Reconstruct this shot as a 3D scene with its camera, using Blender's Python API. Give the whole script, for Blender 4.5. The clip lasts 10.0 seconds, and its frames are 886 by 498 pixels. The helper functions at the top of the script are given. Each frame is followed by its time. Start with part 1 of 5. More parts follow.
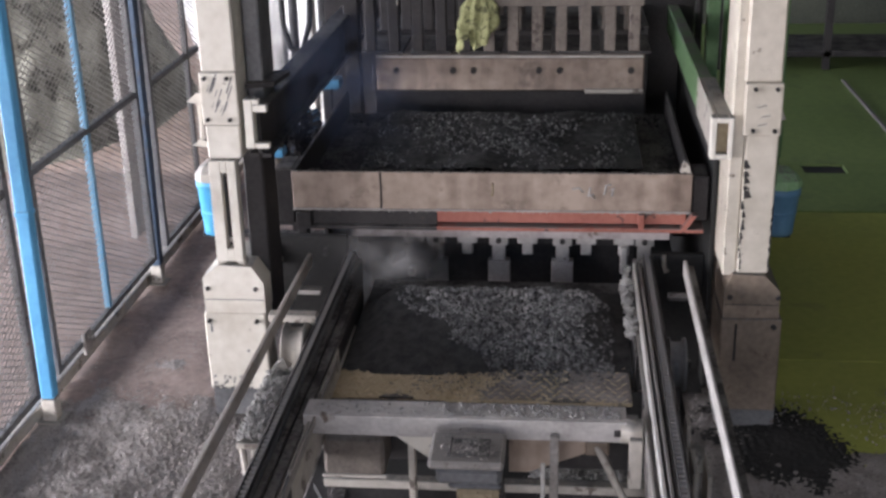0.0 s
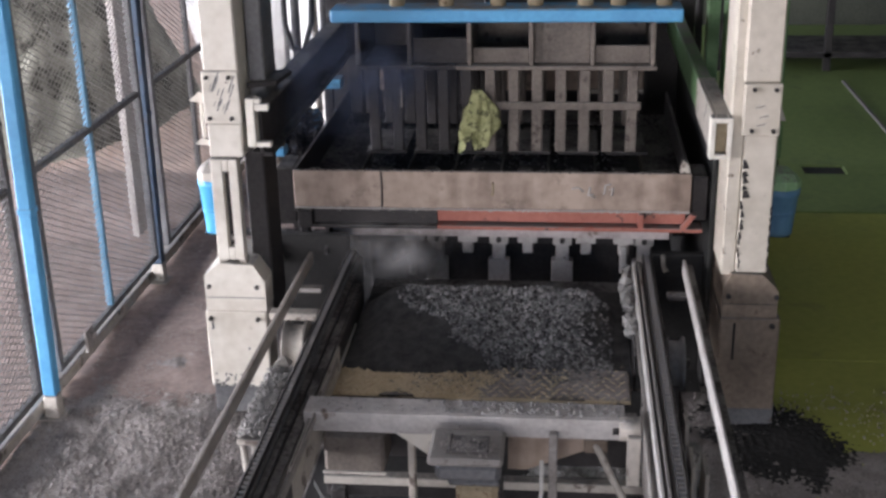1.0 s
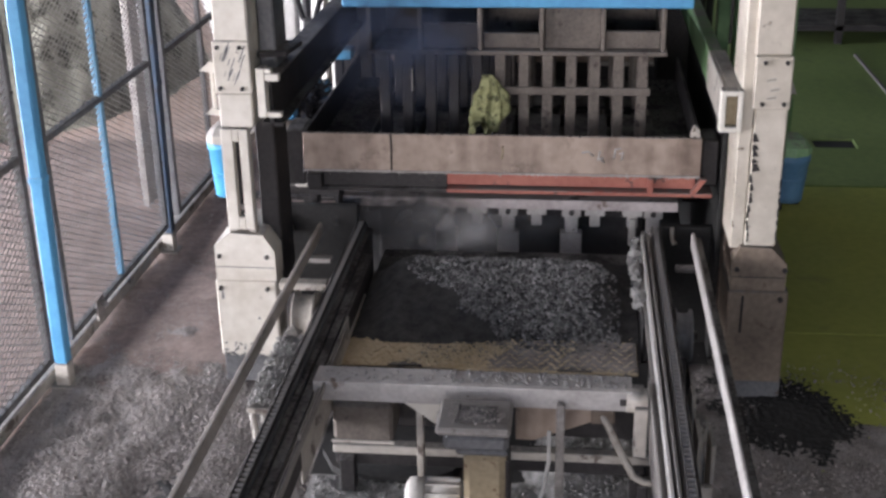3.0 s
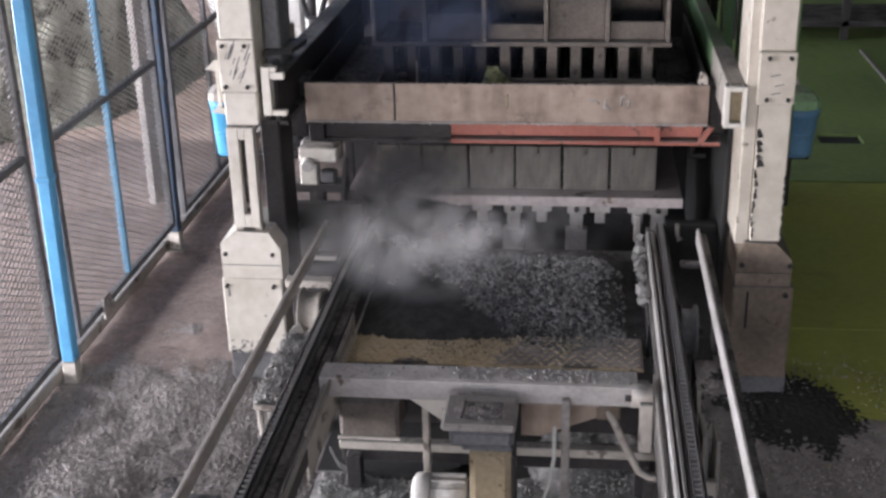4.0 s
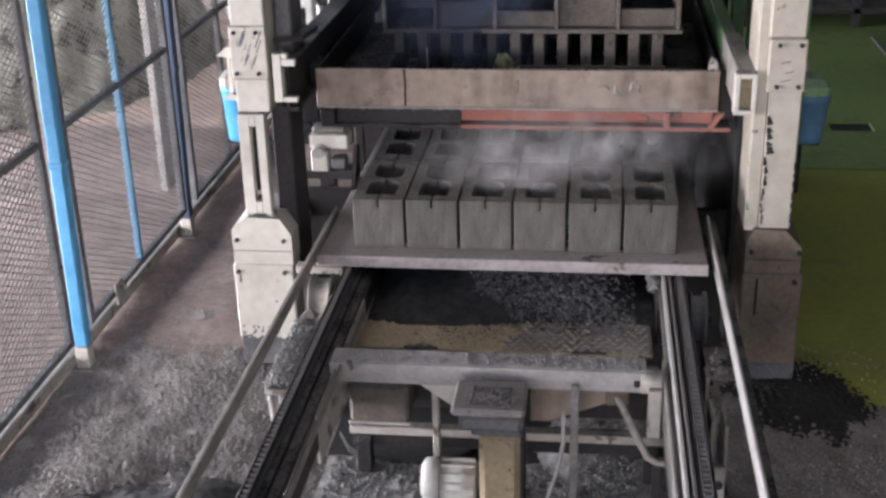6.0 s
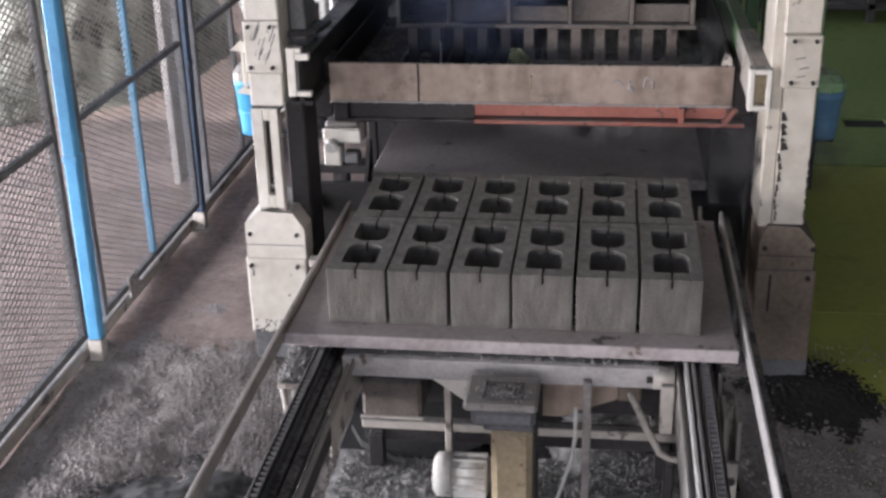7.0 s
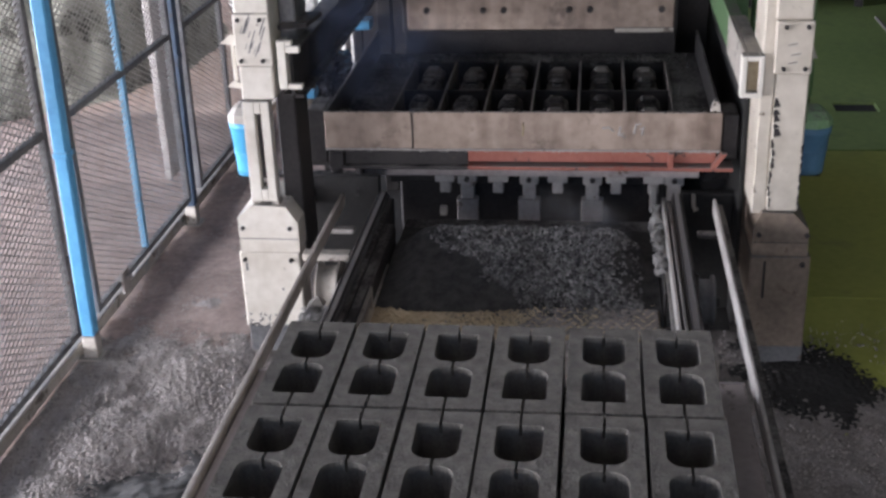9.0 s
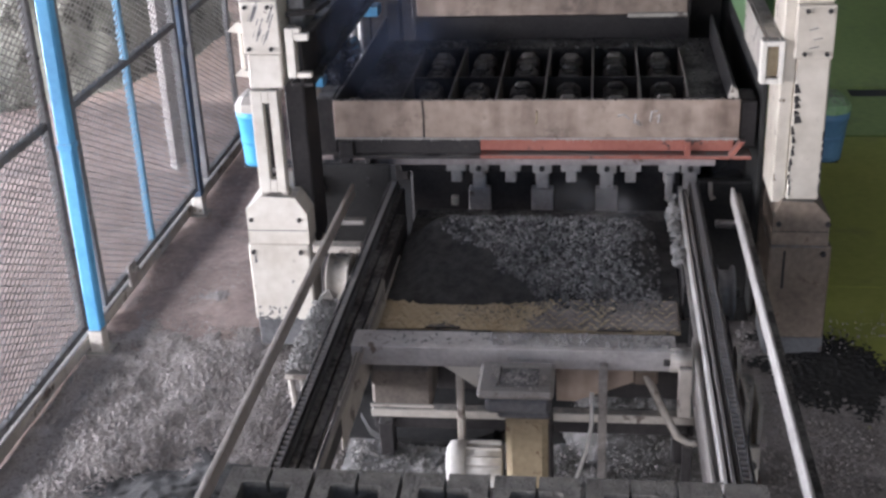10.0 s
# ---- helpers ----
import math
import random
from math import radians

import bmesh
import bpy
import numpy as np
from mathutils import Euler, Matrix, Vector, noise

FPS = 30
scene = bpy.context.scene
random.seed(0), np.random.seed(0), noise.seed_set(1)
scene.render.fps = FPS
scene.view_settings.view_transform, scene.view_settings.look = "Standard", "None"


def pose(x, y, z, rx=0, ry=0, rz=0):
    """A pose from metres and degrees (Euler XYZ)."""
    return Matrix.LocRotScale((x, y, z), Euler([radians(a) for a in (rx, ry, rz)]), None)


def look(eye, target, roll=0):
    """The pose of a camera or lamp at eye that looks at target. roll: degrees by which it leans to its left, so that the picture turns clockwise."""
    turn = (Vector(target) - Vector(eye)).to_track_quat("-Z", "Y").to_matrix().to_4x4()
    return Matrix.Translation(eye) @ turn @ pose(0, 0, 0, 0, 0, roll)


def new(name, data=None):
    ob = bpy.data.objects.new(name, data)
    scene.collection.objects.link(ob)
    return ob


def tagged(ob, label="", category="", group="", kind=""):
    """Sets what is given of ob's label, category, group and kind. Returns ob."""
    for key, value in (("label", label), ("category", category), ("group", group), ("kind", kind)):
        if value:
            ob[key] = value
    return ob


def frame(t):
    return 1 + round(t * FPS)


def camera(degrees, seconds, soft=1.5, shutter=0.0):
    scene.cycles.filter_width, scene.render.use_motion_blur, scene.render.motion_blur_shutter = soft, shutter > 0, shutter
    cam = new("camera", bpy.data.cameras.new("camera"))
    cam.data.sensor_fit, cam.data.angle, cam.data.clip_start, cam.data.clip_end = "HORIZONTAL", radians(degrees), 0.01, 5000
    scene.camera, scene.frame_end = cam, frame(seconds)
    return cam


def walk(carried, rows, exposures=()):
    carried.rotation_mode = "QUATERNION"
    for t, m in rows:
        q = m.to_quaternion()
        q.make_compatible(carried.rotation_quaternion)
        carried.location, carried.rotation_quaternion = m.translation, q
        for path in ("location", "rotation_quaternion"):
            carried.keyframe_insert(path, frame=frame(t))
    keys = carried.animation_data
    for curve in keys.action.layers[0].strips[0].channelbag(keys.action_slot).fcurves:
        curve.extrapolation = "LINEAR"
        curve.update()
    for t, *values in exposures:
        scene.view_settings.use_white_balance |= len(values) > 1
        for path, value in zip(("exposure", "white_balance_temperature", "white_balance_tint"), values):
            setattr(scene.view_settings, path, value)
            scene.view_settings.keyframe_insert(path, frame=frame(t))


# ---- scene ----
cam = camera(40.0, 10.0, 2.8)
PATH = [
    (0, (0.2645, -3.0545, 2.3898), (0.0694, -1.2021, 1.6614), -1.39),
    (0.5, (0.2681, -3.0580, 2.3873), (0.0786, -1.1945, 1.6862), -1.26),
    (1, (0.2709, -3.0792, 2.3925), (0.0736, -1.2267, 1.6649), -1.25),
    (1.5, (0.2661, -3.0882, 2.3914), (0.0673, -1.2444, 1.6424), -0.99),
    (2, (0.2668, -3.0902, 2.3936), (0.0693, -1.2551, 1.6233), -0.90),
    (2.5, (0.2672, -3.0898, 2.3959), (0.0628, -1.2554, 1.6257), -0.86),
    (4, (0.2772, -3.1055, 2.3962), (0.0557, -1.2742, 1.6234), -1.43),
    (4.5, (0.2798, -3.1089, 2.3956), (0.0557, -1.2787, 1.6210), -1.53),
    (5, (0.2801, -3.1163, 2.3968), (0.0531, -1.2871, 1.6204), -1.49),
    (6.5, (0.2807, -3.1259, 2.4007), (0.0334, -1.3084, 1.6035), -1.53),
    (7, (0.2748, -3.1273, 2.4012), (0.0189, -1.3117, 1.6023), -1.50),
    (7.5, (0.2756, -3.1298, 2.3990), (0.0231, -1.3165, 1.5940), -1.71),
    (8, (0.2823, -3.1267, 2.4069), (0.0295, -1.3165, 1.5950), -2.11),
    (8.5, (0.2753, -3.1258, 2.3990), (0.0307, -1.3121, 1.5924), -2.18),
    (9, (0.2605, -3.1143, 2.4048), (0.0202, -1.3041, 1.5890), -2.16),
    (9.5, (0.2716, -3.0527, 2.3970), (0.0206, -1.2520, 1.5636), -0.56),
    (10, (0.2178, -3.0279, 2.3843), (-0.0292, -1.2277, 1.5486), -2.58),
]
walk(cam, [(t, look(eye, target, roll)) for t, eye, target, roll in PATH], [(0, 0.64, 6380, 15.5), (7, 0.60, 6350, 15.5), (8.5, 0.58, 6280, 15.5), (10, 0.84, 6180, 15.5)])

# ---------------------------------------------------------------- light
world = bpy.data.worlds.new("sky")
scene.world = world
world.use_nodes = True
wn = world.node_tree
sky = wn.nodes.new("ShaderNodeTexSky")
sky.sky_type, sky.sun_disc = "NISHITA", False
sky.sun_elevation, sky.sun_rotation = radians(69), radians(-72)
wn.links.new(sky.outputs[0], wn.nodes["Background"].inputs[0])
wn.nodes["Background"].inputs[1].default_value = 0.09


def lamp(name, kind, m, energy, color, **kw):
    data = bpy.data.lights.new(name, kind)
    data.energy, data.color = energy, color
    if "size" in kw:
        data.shape, data.size, data.size_y = "RECTANGLE", kw["size"], kw["size_y"]
    if "angle" in kw:
        data.angle = radians(kw["angle"])
    ob = new(name, data)
    ob.matrix_world = m
    return ob


lamp("sun", "SUN", look((-3.6, 3.4, 10), (0, 2.2, 0)), 4.0, (1.0, 0.96, 0.90), angle=2)
# daylight over the open long side, and two fills for openings assumed out of view
lamp("side_opening_light", "AREA", look((-9.0, 2.2, 1.6), (0, 2.2, 0.9)), 1950, (0.95, 0.96, 1.0), size=9.0, size_y=2.2)
lamp("front_left_fill", "AREA", look((-8.0, -4.2, 1.5), (0, 2.2, 0.7)), 560, (1.0, 0.98, 0.97), size=4.0, size_y=2.0)
lamp("front_fill", "AREA", look((-2.5, -17.0, 1.7), (0, 1.5, 0.7)), 640, (1.0, 0.97, 0.96), size=7.0, size_y=2.6)

# ---------------------------------------------------------------- materials


def surface(name, base, second, rough=0.7, metal=0.0, scale=6.0, fine=60.0, bump=0.25, wear=None, wear_at=0.62, wear_scale=9.0,
            dust=None, dust_amount=0.0, relief=0.004, rough2=None, piece=0.0, stretch=None, soft=0.04, island=None):
    """Two tones mottled at two scales, with worn spots of a third colour, dust that has settled on level faces, and fine relief."""
    m = bpy.data.materials.new(name)
    m.use_nodes = True
    nt = m.node_tree
    b = nt.nodes["Principled BSDF"]
    tc = nt.nodes.new("ShaderNodeTexCoord")
    big, small = nt.nodes.new("ShaderNodeTexNoise"), nt.nodes.new("ShaderNodeTexNoise")
    for n, s, d in ((big, scale, 5.0), (small, fine, 3.0)):
        n.inputs["Scale"].default_value, n.inputs["Detail"].default_value = s, d
        nt.links.new(tc.outputs["Object"], n.inputs["Vector"])
    if stretch:
        drawn = nt.nodes.new("ShaderNodeMapping")
        drawn.inputs["Scale"].default_value = stretch
        nt.links.new(tc.outputs["Object"], drawn.inputs["Vector"])
        nt.links.new(drawn.outputs[0], big.inputs["Vector"])
    mixed = nt.nodes.new("ShaderNodeMath")
    mixed.operation = "ADD"
    half = nt.nodes.new("ShaderNodeMath")
    half.operation, half.inputs[1].default_value = "MULTIPLY", 0.6
    nt.links.new(small.outputs["Fac"], half.inputs[0])
    nt.links.new(big.outputs["Fac"], mixed.inputs[0])
    nt.links.new(half.outputs[0], mixed.inputs[1])
    ramp = nt.nodes.new("ShaderNodeValToRGB")
    ramp.color_ramp.elements[0].position, ramp.color_ramp.elements[1].position = 0.55, 1.05
    ramp.color_ramp.elements[0].color, ramp.color_ramp.elements[1].color = (*base, 1), (*second, 1)
    nt.links.new(mixed.outputs[0], ramp.inputs[0])
    col = ramp.outputs[0]

    def over(col, fac, colour):
        mix = nt.nodes.new("ShaderNodeMix")
        mix.data_type = "RGBA"
        nt.links.new(fac, mix.inputs[0])
        nt.links.new(col, mix.inputs[6])
        mix.inputs[7].default_value = (*colour, 1)
        return mix.outputs[2]

    def step(value, lo, hi):
        r = nt.nodes.new("ShaderNodeMapRange")
        r.inputs[1].default_value, r.inputs[2].default_value = lo, hi
        nt.links.new(value, r.inputs[0])
        return r.outputs[0]

    if wear:
        spots = nt.nodes.new("ShaderNodeTexNoise")
        spots.inputs["Scale"].default_value, spots.inputs["Detail"].default_value = wear_scale, 8.0
        spots.inputs["Roughness"].default_value = 0.7
        nt.links.new(tc.outputs["Object"], spots.inputs["Vector"])
        col = over(col, step(spots.outputs["Fac"], wear_at, wear_at + soft), wear)
    if dust:
        geo = nt.nodes.new("ShaderNodeNewGeometry")
        sep = nt.nodes.new("ShaderNodeSeparateXYZ")
        nt.links.new(geo.outputs["Normal"], sep.inputs[0])
        up = step(sep.outputs["Z"], 0.35, 0.9)
        mul = nt.nodes.new("ShaderNodeMath")
        mul.operation = "MULTIPLY"
        nt.links.new(up, mul.inputs[0])
        nt.links.new(step(mixed.outputs[0], 0.8 - 0.5 * dust_amount, 1.05 - 0.4 * dust_amount), mul.inputs[1])
        col = over(col, mul.outputs[0], dust)
    if piece:
        info = nt.nodes.new("ShaderNodeObjectInfo")
        hue = nt.nodes.new("ShaderNodeHueSaturation")
        r = nt.nodes.new("ShaderNodeMapRange")
        r.inputs[3].default_value, r.inputs[4].default_value = 1 - piece, 1 + piece
        nt.links.new(info.outputs["Random"], r.inputs[0])
        nt.links.new(r.outputs[0], hue.inputs["Value"])
        nt.links.new(col, hue.inputs["Color"])
        col = hue.outputs[0]
    if island:
        geo = nt.nodes.new("ShaderNodeNewGeometry")
        hue = nt.nodes.new("ShaderNodeHueSaturation")
        r = nt.nodes.new("ShaderNodeMapRange")
        r.inputs[3].default_value, r.inputs[4].default_value = island
        nt.links.new(geo.outputs["Random Per Island"], r.inputs[0])
        nt.links.new(r.outputs[0], hue.inputs["Value"])
        nt.links.new(col, hue.inputs["Color"])
        col = hue.outputs[0]
    nt.links.new(col, b.inputs["Base Color"])
    b.inputs["Metallic"].default_value = metal
    rr = nt.nodes.new("ShaderNodeMapRange")
    rr.inputs[1].default_value, rr.inputs[2].default_value = 0.3, 0.8
    rr.inputs[3].default_value, rr.inputs[4].default_value = rough, min(1.0, rough + 0.2) if rough2 is None else rough2
    nt.links.new(big.outputs["Fac"], rr.inputs[0])
    nt.links.new(rr.outputs[0], b.inputs["Roughness"])
    bp = nt.nodes.new("ShaderNodeBump")
    bp.inputs["Strength"].default_value, bp.inputs["Distance"].default_value = bump, relief
    nt.links.new(mixed.outputs[0], bp.inputs["Height"])
    nt.links.new(bp.outputs[0], b.inputs["Normal"])
    return m


DUST = (0.18, 0.172, 0.165)
M_FLOOR = surface("dusty_floor", (0.165, 0.120, 0.107), (0.32, 0.25, 0.222), 0.9, 0, 4.5, 34, 0.7, (0.10, 0.082, 0.078), 0.50, 2.2, relief=0.008, soft=0.22)
M_GREEN = surface("green_floor_paint", (0.285, 0.320, 0.055), (0.40, 0.425, 0.090), 0.42, 0, 0.9, 24, 0.12, (0.17, 0.17, 0.06), 0.55, 2.4, soft=0.25)
M_GREEN_REAR = surface("shaded_green_floor_paint", (0.125, 0.185, 0.055), (0.20, 0.27, 0.090), 0.45, 0, 0.9, 24, 0.12, (0.09, 0.11, 0.05), 0.55, 2.4, soft=0.25)
M_GRIT = surface("grit", (0.182, 0.162, 0.153), (0.345, 0.315, 0.302), 0.95, 0, 9, 150, 0.8, (0.088, 0.079, 0.075), 0.55, 62, relief=0.010, soft=0.10)
M_STONE = surface("crushed_stone", (0.15, 0.145, 0.140), (0.36, 0.35, 0.34), 0.9, 0, 25, 160, 0.4, island=(0.85, 1.15))
M_WETSTONE = surface("damp_aggregate", (0.020, 0.020, 0.021), (0.070, 0.068, 0.066), 0.92, 0, 25, 160, 0.5)
M_WHITE = surface("white_machine_paint", (0.53, 0.49, 0.42), (0.72, 0.685, 0.62), 0.5, 0, 3.2, 22, 0.15, (0.13, 0.10, 0.075), 0.655, 14, DUST, 0.2)
# Ivory is the white again, warmer, and dimmed for the less lit right column.
M_IVORY = surface("ivory_machine_paint", (0.43, 0.385, 0.315), (0.62, 0.565, 0.485), 0.5, 0, 3.2, 22, 0.15, (0.15, 0.11, 0.08), 0.63, 13, DUST, 0.2)
M_CREAM = surface("darkened_tan_paint", (0.12, 0.090, 0.068), (0.25, 0.195, 0.15), 0.6, 0, 5, 45, 0.2, (0.12, 0.085, 0.06), 0.60, 10, DUST, 0.4)
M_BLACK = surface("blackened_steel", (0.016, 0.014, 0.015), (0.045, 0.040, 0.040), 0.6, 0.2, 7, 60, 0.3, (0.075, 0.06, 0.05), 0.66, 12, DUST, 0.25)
M_STEEL = surface("worn_steel", (0.17, 0.155, 0.145), (0.36, 0.33, 0.31), 0.5, 0.2, 8, 70, 0.2, (0.10, 0.065, 0.045), 0.62, 10, DUST, 0.3)
M_BRIGHT = surface("rubbed_steel", (0.45, 0.43, 0.41), (0.66, 0.64, 0.61), 0.35, 0.3, 10, 80, 0.15, (0.2, 0.15, 0.11), 0.66, 16)
M_MOULD = surface("mould_steel", (0.165, 0.120, 0.096), (0.40, 0.318, 0.262), 0.42, 0.25, 4.5, 18, 0.2, (0.15, 0.112, 0.092), 0.56, 6, DUST, 0.6, stretch=(2.2, 2.2, 0.35), soft=0.12)
M_RED = surface("red_lead_paint", (0.27, 0.085, 0.062), (0.38, 0.145, 0.11), 0.6, 0, 6, 50, 0.2, (0.06, 0.045, 0.042), 0.60, 8, DUST, 0.5)
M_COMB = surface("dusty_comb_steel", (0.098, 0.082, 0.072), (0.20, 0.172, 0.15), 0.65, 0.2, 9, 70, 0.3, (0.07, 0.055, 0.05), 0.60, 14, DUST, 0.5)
M_PBLUE = surface("faded_blue_paint", (0.13, 0.30, 0.46), (0.20, 0.39, 0.55), 0.5, 0, 6, 50, 0.12, (0.20, 0.22, 0.24), 0.60, 16)
M_BLUE = surface("blue_paint", (0.065, 0.275, 0.52), (0.10, 0.37, 0.63), 0.45, 0, 6, 50, 0.12, (0.12, 0.15, 0.18), 0.66, 16, DUST, 0.3)
M_DBLUE = surface("grimy_blue_paint", (0.022, 0.040, 0.075), (0.045, 0.075, 0.12), 0.55, 0, 6, 50, 0.2, (0.05, 0.05, 0.055), 0.58, 10)
M_TUB = surface("blue_plastic", (0.07, 0.36, 0.66), (0.10, 0.44, 0.74), 0.4, 0, 4, 40, 0.1, (0.25, 0.4, 0.5), 0.68, 9)
M_FRAME = surface("grey_fence_steel", (0.10, 0.10, 0.105), (0.20, 0.20, 0.205), 0.55, 0.4, 8, 60, 0.2, (0.10, 0.07, 0.05), 0.62, 12)
M_WIRE = surface("galvanised_wire", (0.22, 0.21, 0.20), (0.38, 0.37, 0.36), 0.5, 0.4, 10, 80, 0.1)
M_PALLET = surface("pallet_board", (0.235, 0.205, 0.195), (0.37, 0.325, 0.315), 0.75, 0, 3, 40, 0.25, (0.10, 0.085, 0.08), 0.61, 5)
M_BLOCK = surface("fresh_concrete", (0.092, 0.084, 0.075), (0.184, 0.171, 0.152), 0.92, 0, 18, 150, 0.9, (0.06, 0.058, 0.054), 0.63, 60, relief=0.007, piece=0.10, stretch=(1.6, 1.6, 0.45))
M_EDGE = surface("rubbed_pallet_edge", (0.30, 0.255, 0.245), (0.52, 0.465, 0.455), 0.55, 0.1, 5, 50, 0.25, (0.17, 0.125, 0.10), 0.60, 7)
M_PLATE = surface("dusty_tread_plate", (0.46, 0.365, 0.225), (0.64, 0.54, 0.39), 0.7, 0.1, 5, 60, 0.3, (0.20, 0.185, 0.165), 0.55, 4)
M_RUST = surface("rusty_paint", (0.23, 0.180, 0.112), (0.38, 0.31, 0.205), 0.7, 0.1, 6, 50, 0.3, (0.13, 0.075, 0.04), 0.56, 9)
M_PALE = surface("pale_frame_paint", (0.33, 0.30, 0.26), (0.52, 0.48, 0.43), 0.6, 0, 6, 50, 0.2, (0.14, 0.115, 0.10), 0.56, 9, DUST, 0.5)
# Near black for sludge and drain, and for shade drawn under the machine.
M_NEARBLACK = surface("near_black", (0.013, 0.013, 0.013), (0.035, 0.033, 0.032), 0.75, 0, 6, 50, 0.3)
M_RUBBER = surface("cable_rubber", (0.02, 0.02, 0.02), (0.04, 0.04, 0.04), 0.6, 0, 9, 60, 0.1)
M_CABLE = surface("pale_cable", (0.45, 0.44, 0.42), (0.6, 0.58, 0.55), 0.5, 0, 9, 60, 0.1)
M_RAG = surface("yellow_rag", (0.19, 0.195, 0.085), (0.42, 0.425, 0.22), 0.9, 0, 28, 140, 0.7, (0.10, 0.10, 0.05), 0.52, 34)
M_GPAINT = surface("green_machine_paint", (0.10, 0.20, 0.085), (0.17, 0.29, 0.14), 0.5, 0, 6, 50, 0.15, (0.09, 0.08, 0.06), 0.62, 10, DUST, 0.3)
M_MOTOR = surface("grey_motor_paint", (0.42, 0.41, 0.39), (0.60, 0.58, 0.55), 0.5, 0, 8, 60, 0.15, (0.15, 0.12, 0.10), 0.62, 14)
M_TARP = surface("olive_tarpaulin", (0.10, 0.105, 0.085), (0.30, 0.30, 0.26), 0.7, 0, 4, 30, 0.3, (0.045, 0.045, 0.036), 0.53, 5)
M_GTARP = surface("green_sheet", (0.10, 0.30, 0.20), (0.16, 0.40, 0.28), 0.6, 0, 4, 30, 0.3)
M_RAIL = surface("tan_rail_steel", (0.27, 0.24, 0.21), (0.42, 0.385, 0.35), 0.5, 0.15, 6, 60, 0.2, (0.14, 0.10, 0.075), 0.63, 9)
M_WALL = surface("limewashed_wall", (0.55, 0.54, 0.52), (0.68, 0.67, 0.65), 0.9, 0, 2, 40, 0.2, (0.36, 0.34, 0.31), 0.62, 3)
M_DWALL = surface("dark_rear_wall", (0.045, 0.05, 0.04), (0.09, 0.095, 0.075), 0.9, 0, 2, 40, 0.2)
M_ROOF = surface("dark_roof_sheet", (0.09, 0.09, 0.088), (0.16, 0.16, 0.155), 0.6, 0.3, 3, 40, 0.1)
M_FINGER = surface("dusty_finger_steel", (0.33, 0.305, 0.29), (0.50, 0.475, 0.455), 0.6, 0.2, 9, 70, 0.2, (0.13, 0.10, 0.08), 0.62, 12)
M_PILE = surface("dark_crushed_aggregate", (0.060, 0.059, 0.061), (0.23, 0.224, 0.222), 0.8, 0, 26, 150, 0.5, island=(0.45, 1.55))
M_DTUB = surface("faded_blue_plastic", (0.085, 0.20, 0.34), (0.13, 0.27, 0.43), 0.5, 0, 4, 40, 0.1, (0.15, 0.2, 0.2), 0.66, 9)
M_GLID = surface("pale_green_cover", (0.20, 0.36, 0.18), (0.32, 0.50, 0.28), 0.55, 0, 6, 50, 0.15, (0.12, 0.14, 0.08), 0.62, 12, DUST, 0.3)
M_SLAB = surface("glare_white_slab", (0.74, 0.73, 0.72), (0.84, 0.83, 0.82), 0.85, 0, 2, 30, 0.2)
M_BAG = surface("black_plastic_bag", (0.012, 0.012, 0.014), (0.03, 0.03, 0.035), 0.18, 0, 9, 30, 0.4, rough2=0.35)

# ---------------------------------------------------------------- mesh tools


